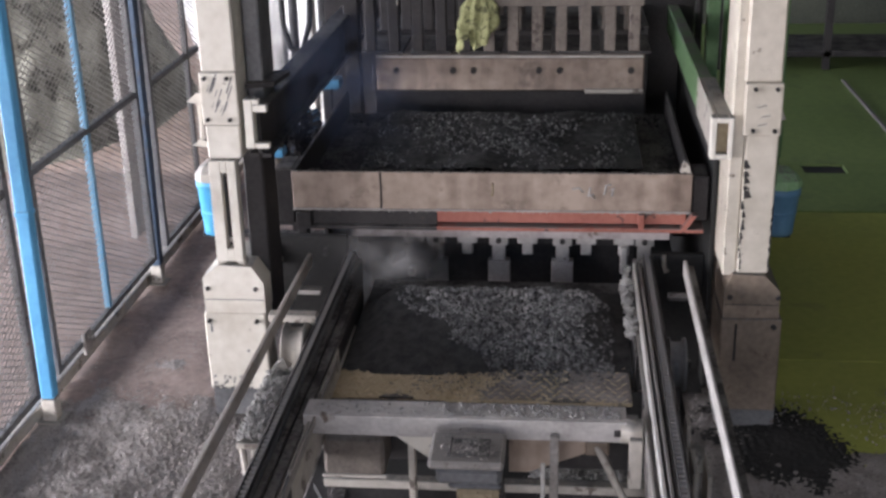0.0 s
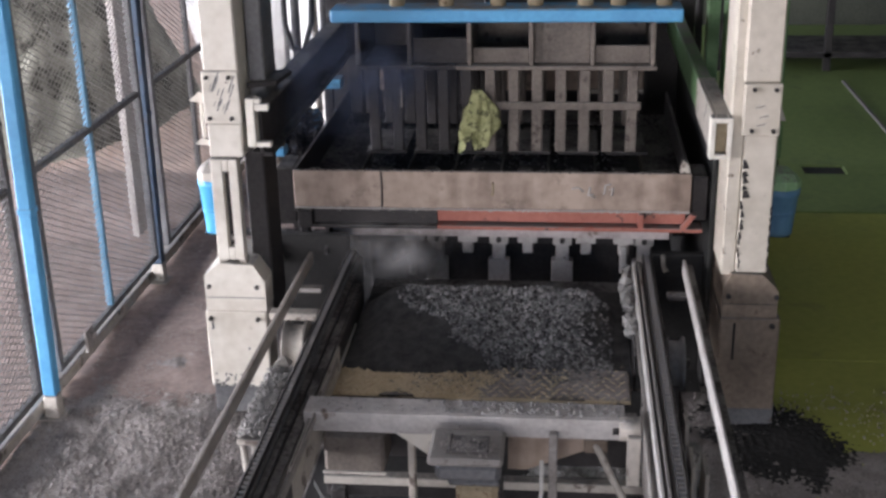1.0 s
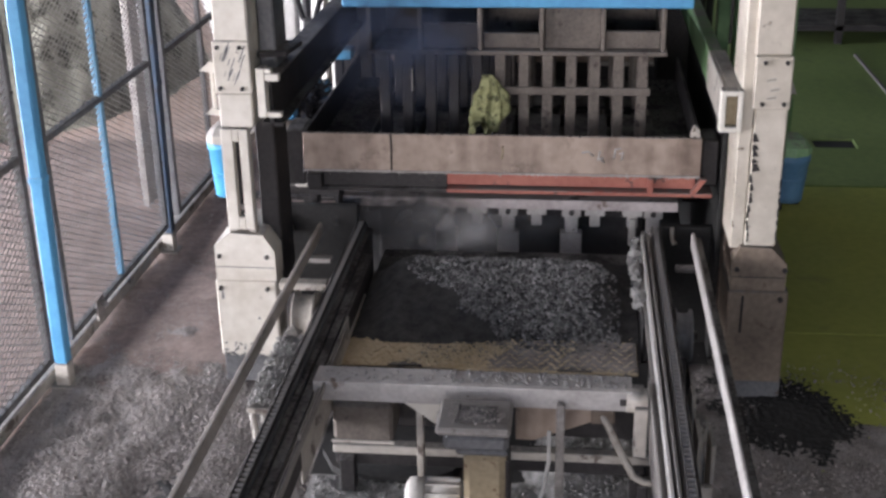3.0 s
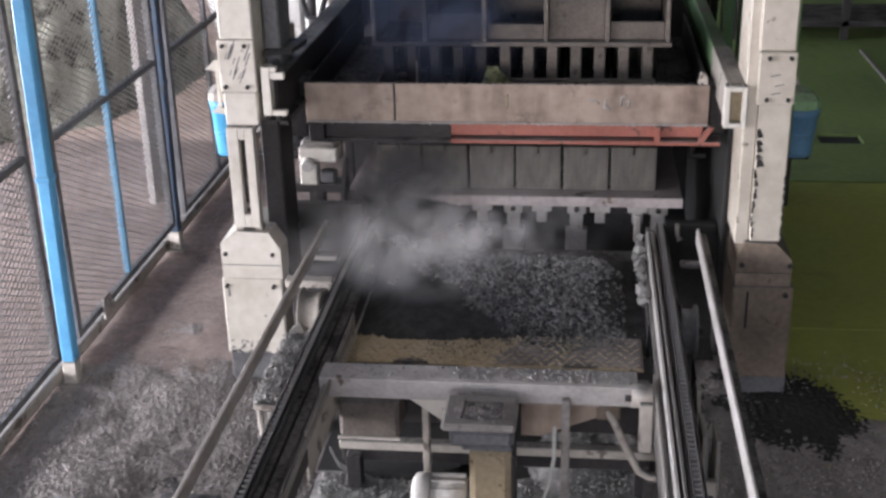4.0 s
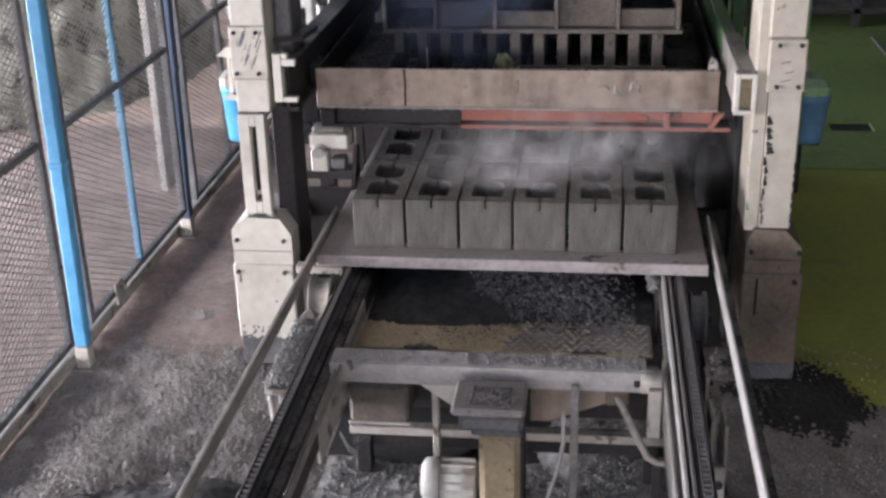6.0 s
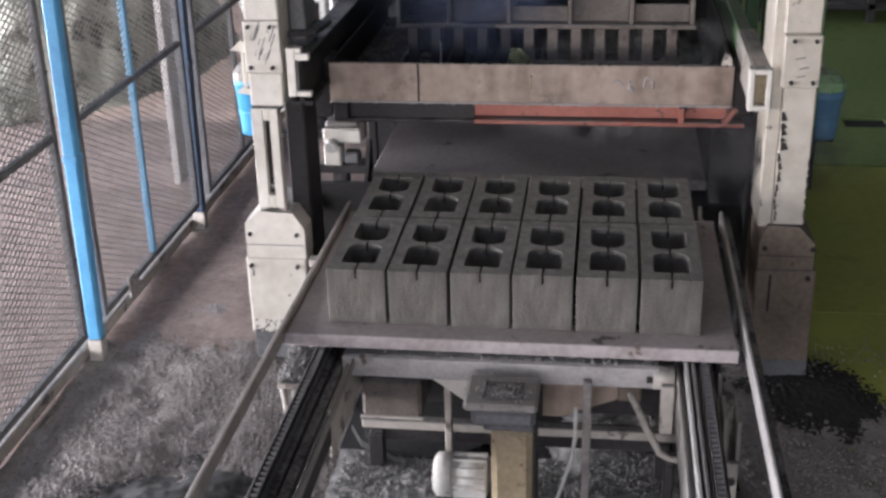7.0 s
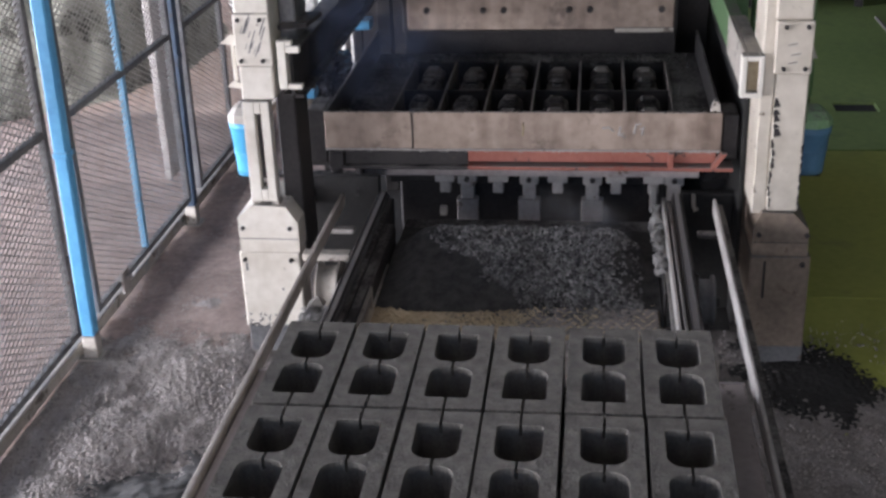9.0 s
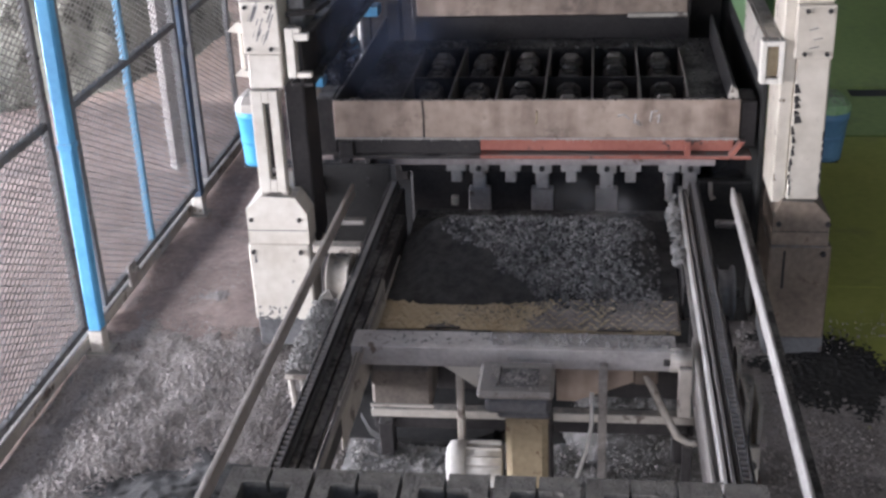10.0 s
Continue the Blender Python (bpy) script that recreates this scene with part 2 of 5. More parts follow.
class Shape:
    """Vertices and faces of one part, in the world's metres."""

    def __init__(self):
        self.v, self.f, self.smooth = [], [], []

    def add(self, verts, faces, smooth=False):
        n = len(self.v)
        self.v += [tuple(p) for p in verts]
        self.f += [tuple(n + i for i in f) for f in faces]
        self.smooth += [smooth] * len(faces)
        return self

    def box(self, x0, x1, y0, y1, z0, z1, c=0.003, m=None):
        """A box with chamfered edges."""
        lo, hi = (x0, y0, z0), (x1, y1, z1)
        c = min(c, *(0.45 * (h - l) for l, h in zip(lo, hi)))
        vs, at = [], {}
        for sx in (0, 1):
            for sy in (0, 1):
                for sz in (0, 1):
                    s = (sx, sy, sz)
                    for ax in range(3):
                        p = [(hi[k] if s[k] else lo[k]) + (0 if k == ax else (-c if s[k] else c)) for k in range(3)]
                        at[s, ax] = len(vs)
                        vs.append(p)
        fs = []
        for ax in range(3):
            a, b = [k for k in range(3) if k != ax]
            for side in (0, 1):
                def key(i, j):
                    s = [0, 0, 0]
                    s[ax], s[a], s[b] = side, i, j
                    return at[tuple(s), ax]
                q = [key(0, 0), key(1, 0), key(1, 1), key(0, 1)]
                fs.append(q if (side == 1) == (ax != 1) else q[::-1])
            for i in (0, 1):
                for j in (0, 1):
                    def edge(k, which):
                        s = [0, 0, 0]
                        s[ax], s[a], s[b] = k, i, j
                        return at[tuple(s), which]
                    q = [edge(0, a), edge(1, a), edge(1, b), edge(0, b)]
                    fs.append(q if ((i == j) == (ax != 1)) else q[::-1])
        for sx in (0, 1):
            for sy in (0, 1):
                for sz in (0, 1):
                    t = [at[(sx, sy, sz), k] for k in range(3)]
                    fs.append(t if (sx + sy + sz) % 2 else t[::-1])
        if m is not None:
            vs = [m @ Vector(p) for p in vs]
        return self.add(vs, fs)

    def tube(self, points, r, n=8, caps=True, smooth=True):
        """A round bar along points; r is one radius or one for each point."""
        pts = [Vector(p) for p in points]
        rs = r if isinstance(r, (list, tuple)) else [r] * len(pts)
        vs, fs, up = [], [], None
        for i, p in enumerate(pts):
            d = (pts[min(i + 1, len(pts) - 1)] - pts[max(i - 1, 0)]).normalized()
            if up is None:
                up = d.orthogonal().normalized()
            up = (up - d * up.dot(d)).normalized()
            side = d.cross(up)
            for k in range(n):
                a = 2 * math.pi * (k + 0.5) / n
                vs.append(p + rs[i] * (math.cos(a) * up + math.sin(a) * side))
        for i in range(len(pts) - 1):
            for k in range(n):
                fs.append((i * n + k, i * n + (k + 1) % n, (i + 1) * n + (k + 1) % n, (i + 1) * n + k))
        self.add(vs, fs, smooth)
        if caps:
            a = len(self.v) - len(vs)
            self.f += [tuple(a + k for k in reversed(range(n))), tuple(a + len(vs) - n + k for k in range(n))]
            self.smooth += [False, False]
        return self

    def prism(self, poly, axis, lo, hi):
        """A flat outline pushed along an axis. poly: pairs of the two other coordinates, in order."""
        n, vs = len(poly), []
        for w in (lo, hi):
            for a, b in poly:
                p = [a, b]
                p.insert(axis, w)
                vs.append(p)
        area = sum(poly[i][0] * poly[(i + 1) % n][1] - poly[(i + 1) % n][0] * poly[i][1] for i in range(n))
        turn = (area > 0) == (axis != 1)
        fs = [tuple(reversed(range(n))), tuple(range(n, 2 * n))] + [(i, (i + 1) % n, n + (i + 1) % n, n + i) for i in range(n)]
        return self.add(vs, fs if turn else [f[::-1] for f in fs])

    def grid(self, x0, x1, y0, y1, nx, ny, height):
        """A sheet of relief over a stretch of the plan."""
        vs = [(x0 + (x1 - x0) * i / nx, y0 + (y1 - y0) * j / ny, height(x0 + (x1 - x0) * i / nx, y0 + (y1 - y0) * j / ny)) for j in range(ny + 1) for i in range(nx + 1)]
        fs = [(j * (nx + 1) + i, j * (nx + 1) + i + 1, (j + 1) * (nx + 1) + i + 1, (j + 1) * (nx + 1) + i) for j in range(ny) for i in range(nx)]
        return self.add(vs, fs, True)

    def stones(self, count, place, size, rng):
        """Angular broken stones. place(rng) gives a point or None, size a pair of least and greatest half-widths."""
        for _ in range(count):
            p = place(rng)
            if p is None:
                continue
            s = size[0] + (size[1] - size[0]) * rng.random() ** 2.2
            turn = Euler((rng.random() * 6.3, rng.random() * 6.3, rng.random() * 6.3)).to_matrix()
            vs = []
            for q in ((1, 0, 0), (-1, 0, 0), (0, 1, 0), (0, -1, 0), (0, 0, 1), (0, 0, -1)):
                vs.append(Vector(p) + turn @ (Vector(q) * s * (0.65 + 0.6 * rng.random())))
            self.add(vs, [(0, 2, 4), (2, 1, 4), (1, 3, 4), (3, 0, 4), (2, 0, 5), (1, 2, 5), (3, 1, 5), (0, 3, 5)])
        return self

    def mesh(self, name, origin=(0, 0, 0)):
        me = bpy.data.meshes.new(name)
        o = Vector(origin)
        me.from_pydata([Vector(p) - o for p in self.v], [], self.f)
        me.polygons.foreach_set("use_smooth", self.smooth)
        me.update()
        return me


ORIGIN = {}


def thing(name, at, label, category, group="", kind=""):
    """A thing that its parts hang under: an Empty at its base."""
    ob = new(name)
    ob.empty_display_size = 0.1
    ob.location = at
    ORIGIN[ob.name] = Vector(at)
    return tagged(ob, label, category, group, kind)


def part(name, shape, material, parent, label="", kind=""):
    """One mesh under a thing or under a part of it."""
    o = ORIGIN[parent.name]
    me = shape.mesh(name, o)
    me.materials.append(material)
    ob = new(name, me)
    ob.parent = parent
    ORIGIN[ob.name] = o
    return tagged(ob, label, kind=kind)


def solid(name, shape, material, at, label, category="", group="", kind=""):
    """A thing, or a piece of the setting, of one mesh."""
    me = shape.mesh(name, at)
    me.materials.append(material)
    ob = new(name, me)
    ob.location = at
    ORIGIN[ob.name] = Vector(at)
    return tagged(ob, label, category, group, kind)


def S():
    return Shape()


def bolt(x, y, z, r=0.011, deep=0.014, axis=1):
    """A hexagon head facing the camera's side (axis 1) or up (axis 2)."""
    d = Vector((0, -deep, 0)) if axis == 1 else Vector((0, 0, deep))
    p = Vector((x, y, z))
    return S().tube([p, p + d], r, 6, smooth=False)


rng = random.Random(7)

# ---------------------------------------------------------------- setting


def uneven(x, y):
    return 0.010 * noise.noise((x * 2.2, y * 2.2, 0)) + 0.006 * noise.noise((x * 9, y * 9, 3))


def ground_height(x, y):
    z = uneven(x, y)
    if x < -0.8:
        z += 0.05 * max(0, 1 - abs(x + 1.25) / 0.6) * max(0, min(1, (0.9 - y) / 0.8)) * (0.5 + noise.noise((x * 3, y * 3, 9)))
    return z - 0.012


def open_ground():
    ring = S()
    xs, ys = (-60, -6, 8, 60), (-60, -8, 12, 60)
    for i in range(3):
        for j in range(3):
            if (i, j) != (1, 1):
                ring.add([(xs[i], ys[j], -0.012), (xs[i + 1], ys[j], -0.012), (xs[i + 1], ys[j + 1], -0.012), (xs[i], ys[j + 1], -0.012)], [(0, 1, 2, 3)])
    ring.grid(-6, 8, -8, 12, 140, 200, ground_height)
    solid("ground", ring, M_FLOOR, (0, 0, 0), "dusty brown concrete floor strewn with grit", "floor", kind="structure")


def painted_floor():
    """Two bays of floor paint, parted by a joint; a drain lies open in the rear one."""
    front = S().box(1.12, 7.8, 1.75, 3.645, -0.02, 0.012, 0.004).box(1.12, 7.8, -1.5, 1.748, -0.02, 0.012, 0.004)
    # The rear bay is greener, and darkened to paint in its shade.
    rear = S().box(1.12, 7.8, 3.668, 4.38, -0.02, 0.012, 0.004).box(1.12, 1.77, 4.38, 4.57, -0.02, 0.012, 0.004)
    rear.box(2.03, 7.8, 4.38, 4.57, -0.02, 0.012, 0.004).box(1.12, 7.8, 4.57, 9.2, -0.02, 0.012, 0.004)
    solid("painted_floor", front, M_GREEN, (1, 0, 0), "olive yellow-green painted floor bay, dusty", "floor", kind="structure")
    solid("painted_floor", rear, M_GREEN_REAR, (1, 4, 0), "greener floor bay behind a joint, painted darker for shade", "floor", kind="structure")
    solid("drain_channel", S().box(1.77, 2.03, 4.38, 4.57, -0.02, -0.006, 0.002), M_NEARBLACK, (1.9, 4.47, 0), "dark open drain channel in the green floor", "drain", kind="structure")


def shed():
    # Walls and roof are assumed and unseen; they keep the shed dark.
    wall = S().box(7.8, 8.0, -8, 12.2, 0, 5.3, 0.01)
    solid("wall_east", wall, M_DWALL, (7.9, 2, 0), "dark side wall assumed out of view", "wall", kind="structure")
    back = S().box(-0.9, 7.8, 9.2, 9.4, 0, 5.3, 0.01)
    solid("wall_north", back, M_DWALL, (1, 9.3, 0), "dark rear wall assumed behind the machine", "wall", kind="structure")
    # Slab painted near white so that the yard shows as glaring sun.
    solid("yard_slab", S().prism([(-2.0, 4.75), (-0.95, 4.75), (-0.95, 24), (-9.0, 24)], 2, -0.03, 0.006), M_SLAB, (-2, 7, 0), "yard behind the machine, made near white for sun glare", "yard", kind="structure")
    # Roof edges are set, and its sheet darkened, to hold back sun and bounce.
    roof = S().box(-7.0, -0.9, -8, 5.0, 5.3, 5.4, 0.01).box(-0.9, 8.0, -8, 9.4, 5.3, 5.4, 0.01)
    solid("ceiling", roof, M_ROOF, (0, 0, 5.3), "unseen roof sheet placed to hold back sun and sky", "ceiling", kind="structure")


def under_machine_floor():
    # Black sheets: oil and the shade under the machine in one colour.
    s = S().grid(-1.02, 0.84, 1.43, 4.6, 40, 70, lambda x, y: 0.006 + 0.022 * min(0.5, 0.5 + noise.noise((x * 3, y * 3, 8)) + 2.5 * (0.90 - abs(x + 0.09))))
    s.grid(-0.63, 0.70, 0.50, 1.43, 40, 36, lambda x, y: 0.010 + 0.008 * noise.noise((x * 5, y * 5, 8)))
    solid("oily_floor", s, M_NEARBLACK, (0, 2.8, 0), "floor under the machine, black with oil and painted-in shade", "floor", kind="structure")


open_ground()
painted_floor()
under_machine_floor()
shed()


def wire_shape(y0, y1, z0, z1, x):
    """Diamond mesh between a panel's bars: crossing wires."""
    s, pitch, slope = S(), 0.056, 0.5
    w, h = y1 - y0, z1 - z0
    for way in (1, -1):
        c = -h / slope
        while c < w:
            lo, hi = max(c, 0), min(c + h / slope, w)
            if hi - lo > 0.004:
                za, zb = (lo - c) * slope, (hi - c) * slope
                if way < 0:
                    za, zb = h - za, h - zb
                off = 0.0015 * way
                s.tube([(x + off, y0 + lo, z0 + za), (x + off, y0 + hi, z0 + zb)], 0.0028, 3, caps=False, smooth=False)
            c += pitch
    return s


def fence_panel(parent, y0, y1, mid, frame_mat, mid_mat, x=-1.765):
    top, low, w = 2.35, 0.155, 0.032
    p = part("mesh_panel", wire_shape(y0 + w, y1 - w, low + 0.028, top - w, x), M_WIRE, parent, "galvanised diamond wire mesh in a steel frame")
    for a in (y0, y1 - w):
        part("upright", S().box(x - 0.016, x + 0.016, a, a + w, low, top), frame_mat, p)
    for z in (low, 0.99, top - w):
        part("crossbar", S().box(x - 0.015, x + 0.015, y0 + w, y1 - w, z, z + 0.028), M_FRAME, p)
    for z in (low + 0.35, low + 1.1):
        part("fixing_screw", S().tube([(x + 0.016, y1 - w / 2, z), (x + 0.022, y1 - w / 2, z)], 0.007, 6), M_BLACK, p)
    if mid:
        part("centre_bar", S().box(x - 0.014, x + 0.014, mid - 0.014, mid + 0.014, low + 0.03, top - w), mid_mat, p, "thin pale blue centre bar")


def fence_post(parent, x, y, mat, label, lean=0.035):
    """A square post that leans a little along the fence."""
    def tilted(shape):
        shape.v = [(a, b + lean * c, c) for a, b, c in shape.v]
        return shape
    w = 0.027
    p = part("post", tilted(S().box(x - w, x + w, y - w, y + w, 0.10, 2.5, 0.006)), mat, parent, label)
    part("foot", tilted(S().box(x - w - 0.002, x + w + 0.002, y - w - 0.002, y + w + 0.002, 0, 0.10, 0.004)).box(x - 0.05, x + 0.05, y - 0.05, y + 0.05, 0, 0.008), M_PALE, p, "scuffed bare foot and base plate")
    part("collar", tilted(S().box(x - w - 0.003, x + w + 0.003, y - w - 0.003, y + w + 0.003, 0.86, 0.885, 0.003)), mat, p)


def fence():
    f = thing("wire_fence", (-1.79, 1.9, 0), "wire mesh safety fence with blue steel posts", "fence")
    fence_panel(f, -1.75, 0.985, None, M_FRAME, M_FRAME)
    fence_panel(f, 1.17, 2.43, 1.785, M_FRAME, M_PBLUE)
    fence_panel(f, 2.60, 3.95, 3.25, M_FRAME, M_FRAME)
    fence_panel(f, 4.05, 5.6, 4.8, M_FRAME, M_FRAME)
    fence_post(f, -1.768, 1.09, M_BLUE, "bright blue square steel post")
    fence_post(f, -1.782, 2.50, M_DBLUE, "grimy dark blue square steel post")
    fence_post(f, -1.77, 4.0, M_DBLUE, "grimy dark blue square steel post")
    part("sill", S().box(-1.872, -1.818, -2.0, 5.6, 0, 0.06, 0.006), M_PALE, f, "pale worn steel sill")
    clip = part("bracket", S().box(-1.748, -1.735, 1.42, 1.50, 0.12, 0.22), M_STEEL, f)
    part("bolt", S().tube([(-1.735, 1.46, 0.19), (-1.712, 1.46, 0.19)], 0.013, 6), M_STEEL, clip)
    g = thing("flat_post", (-2.12, 3.2, 0), "pale grey flat post standing behind the wire fence", "post")
    part("strip", S().box(-2.14, -2.10, 3.12, 3.36, 0, 2.5, 0.004), M_FINGER, g)


fence()


def tarp_heap():
    s = S()

    def h(x, y):
        d = math.hypot((x + 4.05) / 1.35, (y - 5.9) / 1.75)
        return max(-0.02, 1.7 * (1 - d ** 2.2) + 0.16 * noise.noise((x * 2.5, y * 2.5, 1)) + 0.10 * noise.noise((x * 7, y * 2.5, 4)) + 0.03 * noise.noise((x * 18, y * 9, 4)))
    s.grid(-5.5, -2.5, 3.95, 7.8, 100, 110, h)
    solid("tarpaulin_cover", s, M_TARP, (-4.05, 5.9, 0), "heap of material under a creased olive tarpaulin behind the fence", "heap")


tarp_heap()


def green_sheet():
    s = S().grid(0, 1, 0, 1, 24, 24, lambda u, v: 0)
    s.v = [(-2.5 + 0.06 * math.sin(u * 22) - 0.25 * v, 0.55 + 0.55 * u * (1 - 0.45 * (1 - v)), 0.85 + 1.6 * v + 0.2 * (1 - u)) for u, v, _ in s.v]
    c = thing("green_sheet", (-2.55, 0.8, 0), "green sheet hung over a rail behind the fence", "sheet")
    part("cloth", s, M_GTARP, c)
    part("rail", S().tube([(-2.75, 0.3, 2.5), (-2.75, 1.4, 2.5)], 0.02, 8).tube([(-2.75, 0.3, 0), (-2.75, 0.3, 2.5)], 0.02, 8), M_FRAME, c)


green_sheet()

# ---------------------------------------------------------------- machine frame


def left_column():
    c = thing("machine_column", (-1.0, 1.24, 0), "white painted machine column with bolted plates, chipped and stained", "column", "machine columns")
    part("foot", S().box(-1.117, -0.885, 1.17, 1.40, 0, 0.125, 0.004), M_FRAME, c, "bare grey foot")
    box = part("base_box", S().box(-1.120, -0.876, 1.15, 1.42, 0.125, 0.458, 0.006), M_WHITE, c)
    cap = part("base_cap", S().prism([(-1.110, 0.462), (-0.872, 0.462), (-0.872, 0.585), (-0.915, 0.652), (-1.045, 0.658), (-1.110, 0.605)], 1, 1.145, 1.42), M_WHITE, c)
    part("cap_seam", S().box(-1.109, -0.873, 1.143, 1.15, 0.515, 0.518, 0.001), M_FRAME, cap)
    for x in (-1.092, -0.904):
        for z in (0.562, 0.425):
            part("bolt", bolt(x + (0 if z > 0.5 else -0.006), 1.15, z, 0.009), M_BLACK, cap if z > 0.5 else box)
    for x, z, h in ((-1.094, 0.375, 0.04), (-0.955, 0.29, 0.012)):
        part("chip", S().prism([(x - 0.004, z), (x + 0.006, z + 0.004), (x + 0.002, z + h), (x - 0.003, z + h * 0.8)], 1, 1.1485, 1.152), M_FRAME, box, "chipped paint")
    q = random.Random(4)
    flakes = S()
    for k in range(46):
        x, z = q.uniform(-1.11, -0.95), 0.128 + 0.06 * q.random() ** 2
        flakes.add([(x, 1.1488, z), (x + q.uniform(0.003, 0.012), 1.1488, z + 0.001), (x + q.uniform(0.002, 0.010), 1.1488, z + q.uniform(0.004, 0.012)), (x - 0.002, 1.1488, z + 0.005)], [(0, 1, 2, 3)])
    part("flaked_paint", flakes, M_FRAME, box, "flaked and splashed lower edge", kind="stuff")
    part("screw", S().tube([(-0.995, 1.22, 0.645), (-0.995, 1.22, 0.70)], 0.024, 8), M_BLACK, c)
    for x in (-1.035, -0.955):
        part("screw_lug", S().box(x - 0.014, x + 0.014, 1.17, 1.22, 0.650, 0.674, 0.004), M_PALE, c)
    slot = S()
    x0, x1, z0, z1 = -1.046, -0.943, 0.672, 1.074
    slot.box(x0, -1.002, 1.15, 1.20, z0, z1).box(-0.977, x1, 1.15, 1.20, z0, z1)
    slot.box(-1.002, -0.977, 1.15, 1.20, z0, 0.725).box(-1.002, -0.977, 1.15, 1.20, 1.025, z1)
    slotted = part("slotted_plate", slot, M_WHITE, c, "white plate with a long dark slot")
    part("slot_backing", S().box(-1.003, -0.976, 1.185, 1.20, 0.72, 1.03), M_BLACK, slotted)
    part("slide_screw", bolt(-0.991, 1.185, 0.755, 0.011), M_STEEL, slotted)
    part("spacer_block", S().box(-1.040, -0.914, 1.145, 1.34, 1.084, 1.212, 0.005), M_WHITE, c)
    plate = part("bolted_plate", S().box(-1.044, -0.907, 1.132, 1.16, 1.216, 1.410, 0.004), M_WHITE, c, "white plate with scratched grime")
    for x in (-1.023, -0.941):
        for z in (1.236, 1.388):
            part("bolt", bolt(x, 1.134, z, 0.008), M_BLACK, plate)
    part("upper_post", S().box(-1.040, -0.911, 1.15, 1.42, 1.213, 3.4, 0.006), M_WHITE, c)
    part("inner_guide", S().box(-0.945, -0.868, 1.26, 1.46, 0.40, 1.25, 0.006), M_BLACK, c, "blackened guide post")
    # The column's inner side face, its shade given as a darker grey.
    part("inner_upper_guide", S().box(-0.908, -0.845, 1.28, 1.46, 1.25, 3.4, 0.006), M_FRAME, c)
    wing = S().box(-1.075, -1.062, 1.18, 1.20, 1.13, 1.31, 0.003).prism([(-1.112, 1.290), (-1.045, 1.280), (-1.045, 1.315), (-1.070, 1.325)], 1, 1.175, 1.205).prism([(-1.102, 1.125), (-1.045, 1.118), (-1.045, 1.138), (-1.075, 1.15)], 1, 1.175, 1.205)
    part("side_bracket", wing, M_WHITE, c)
    scr = S()
    for k in range(15):
        a = q.uniform(-1.035, -0.945)
        z = q.uniform(1.25, 1.35)
        w, h = q.uniform(0.002, 0.006), q.uniform(0.02, 0.07)
        scr.add([(a, 1.1315, z), (a + w, 1.1315, z), (a + 0.4 * h + w, 1.1315, z + h), (a + 0.4 * h, 1.1315, z + h)], [(0, 1, 2, 3)])
    part("scratch", scr, M_FRAME, plate, kind="stuff")


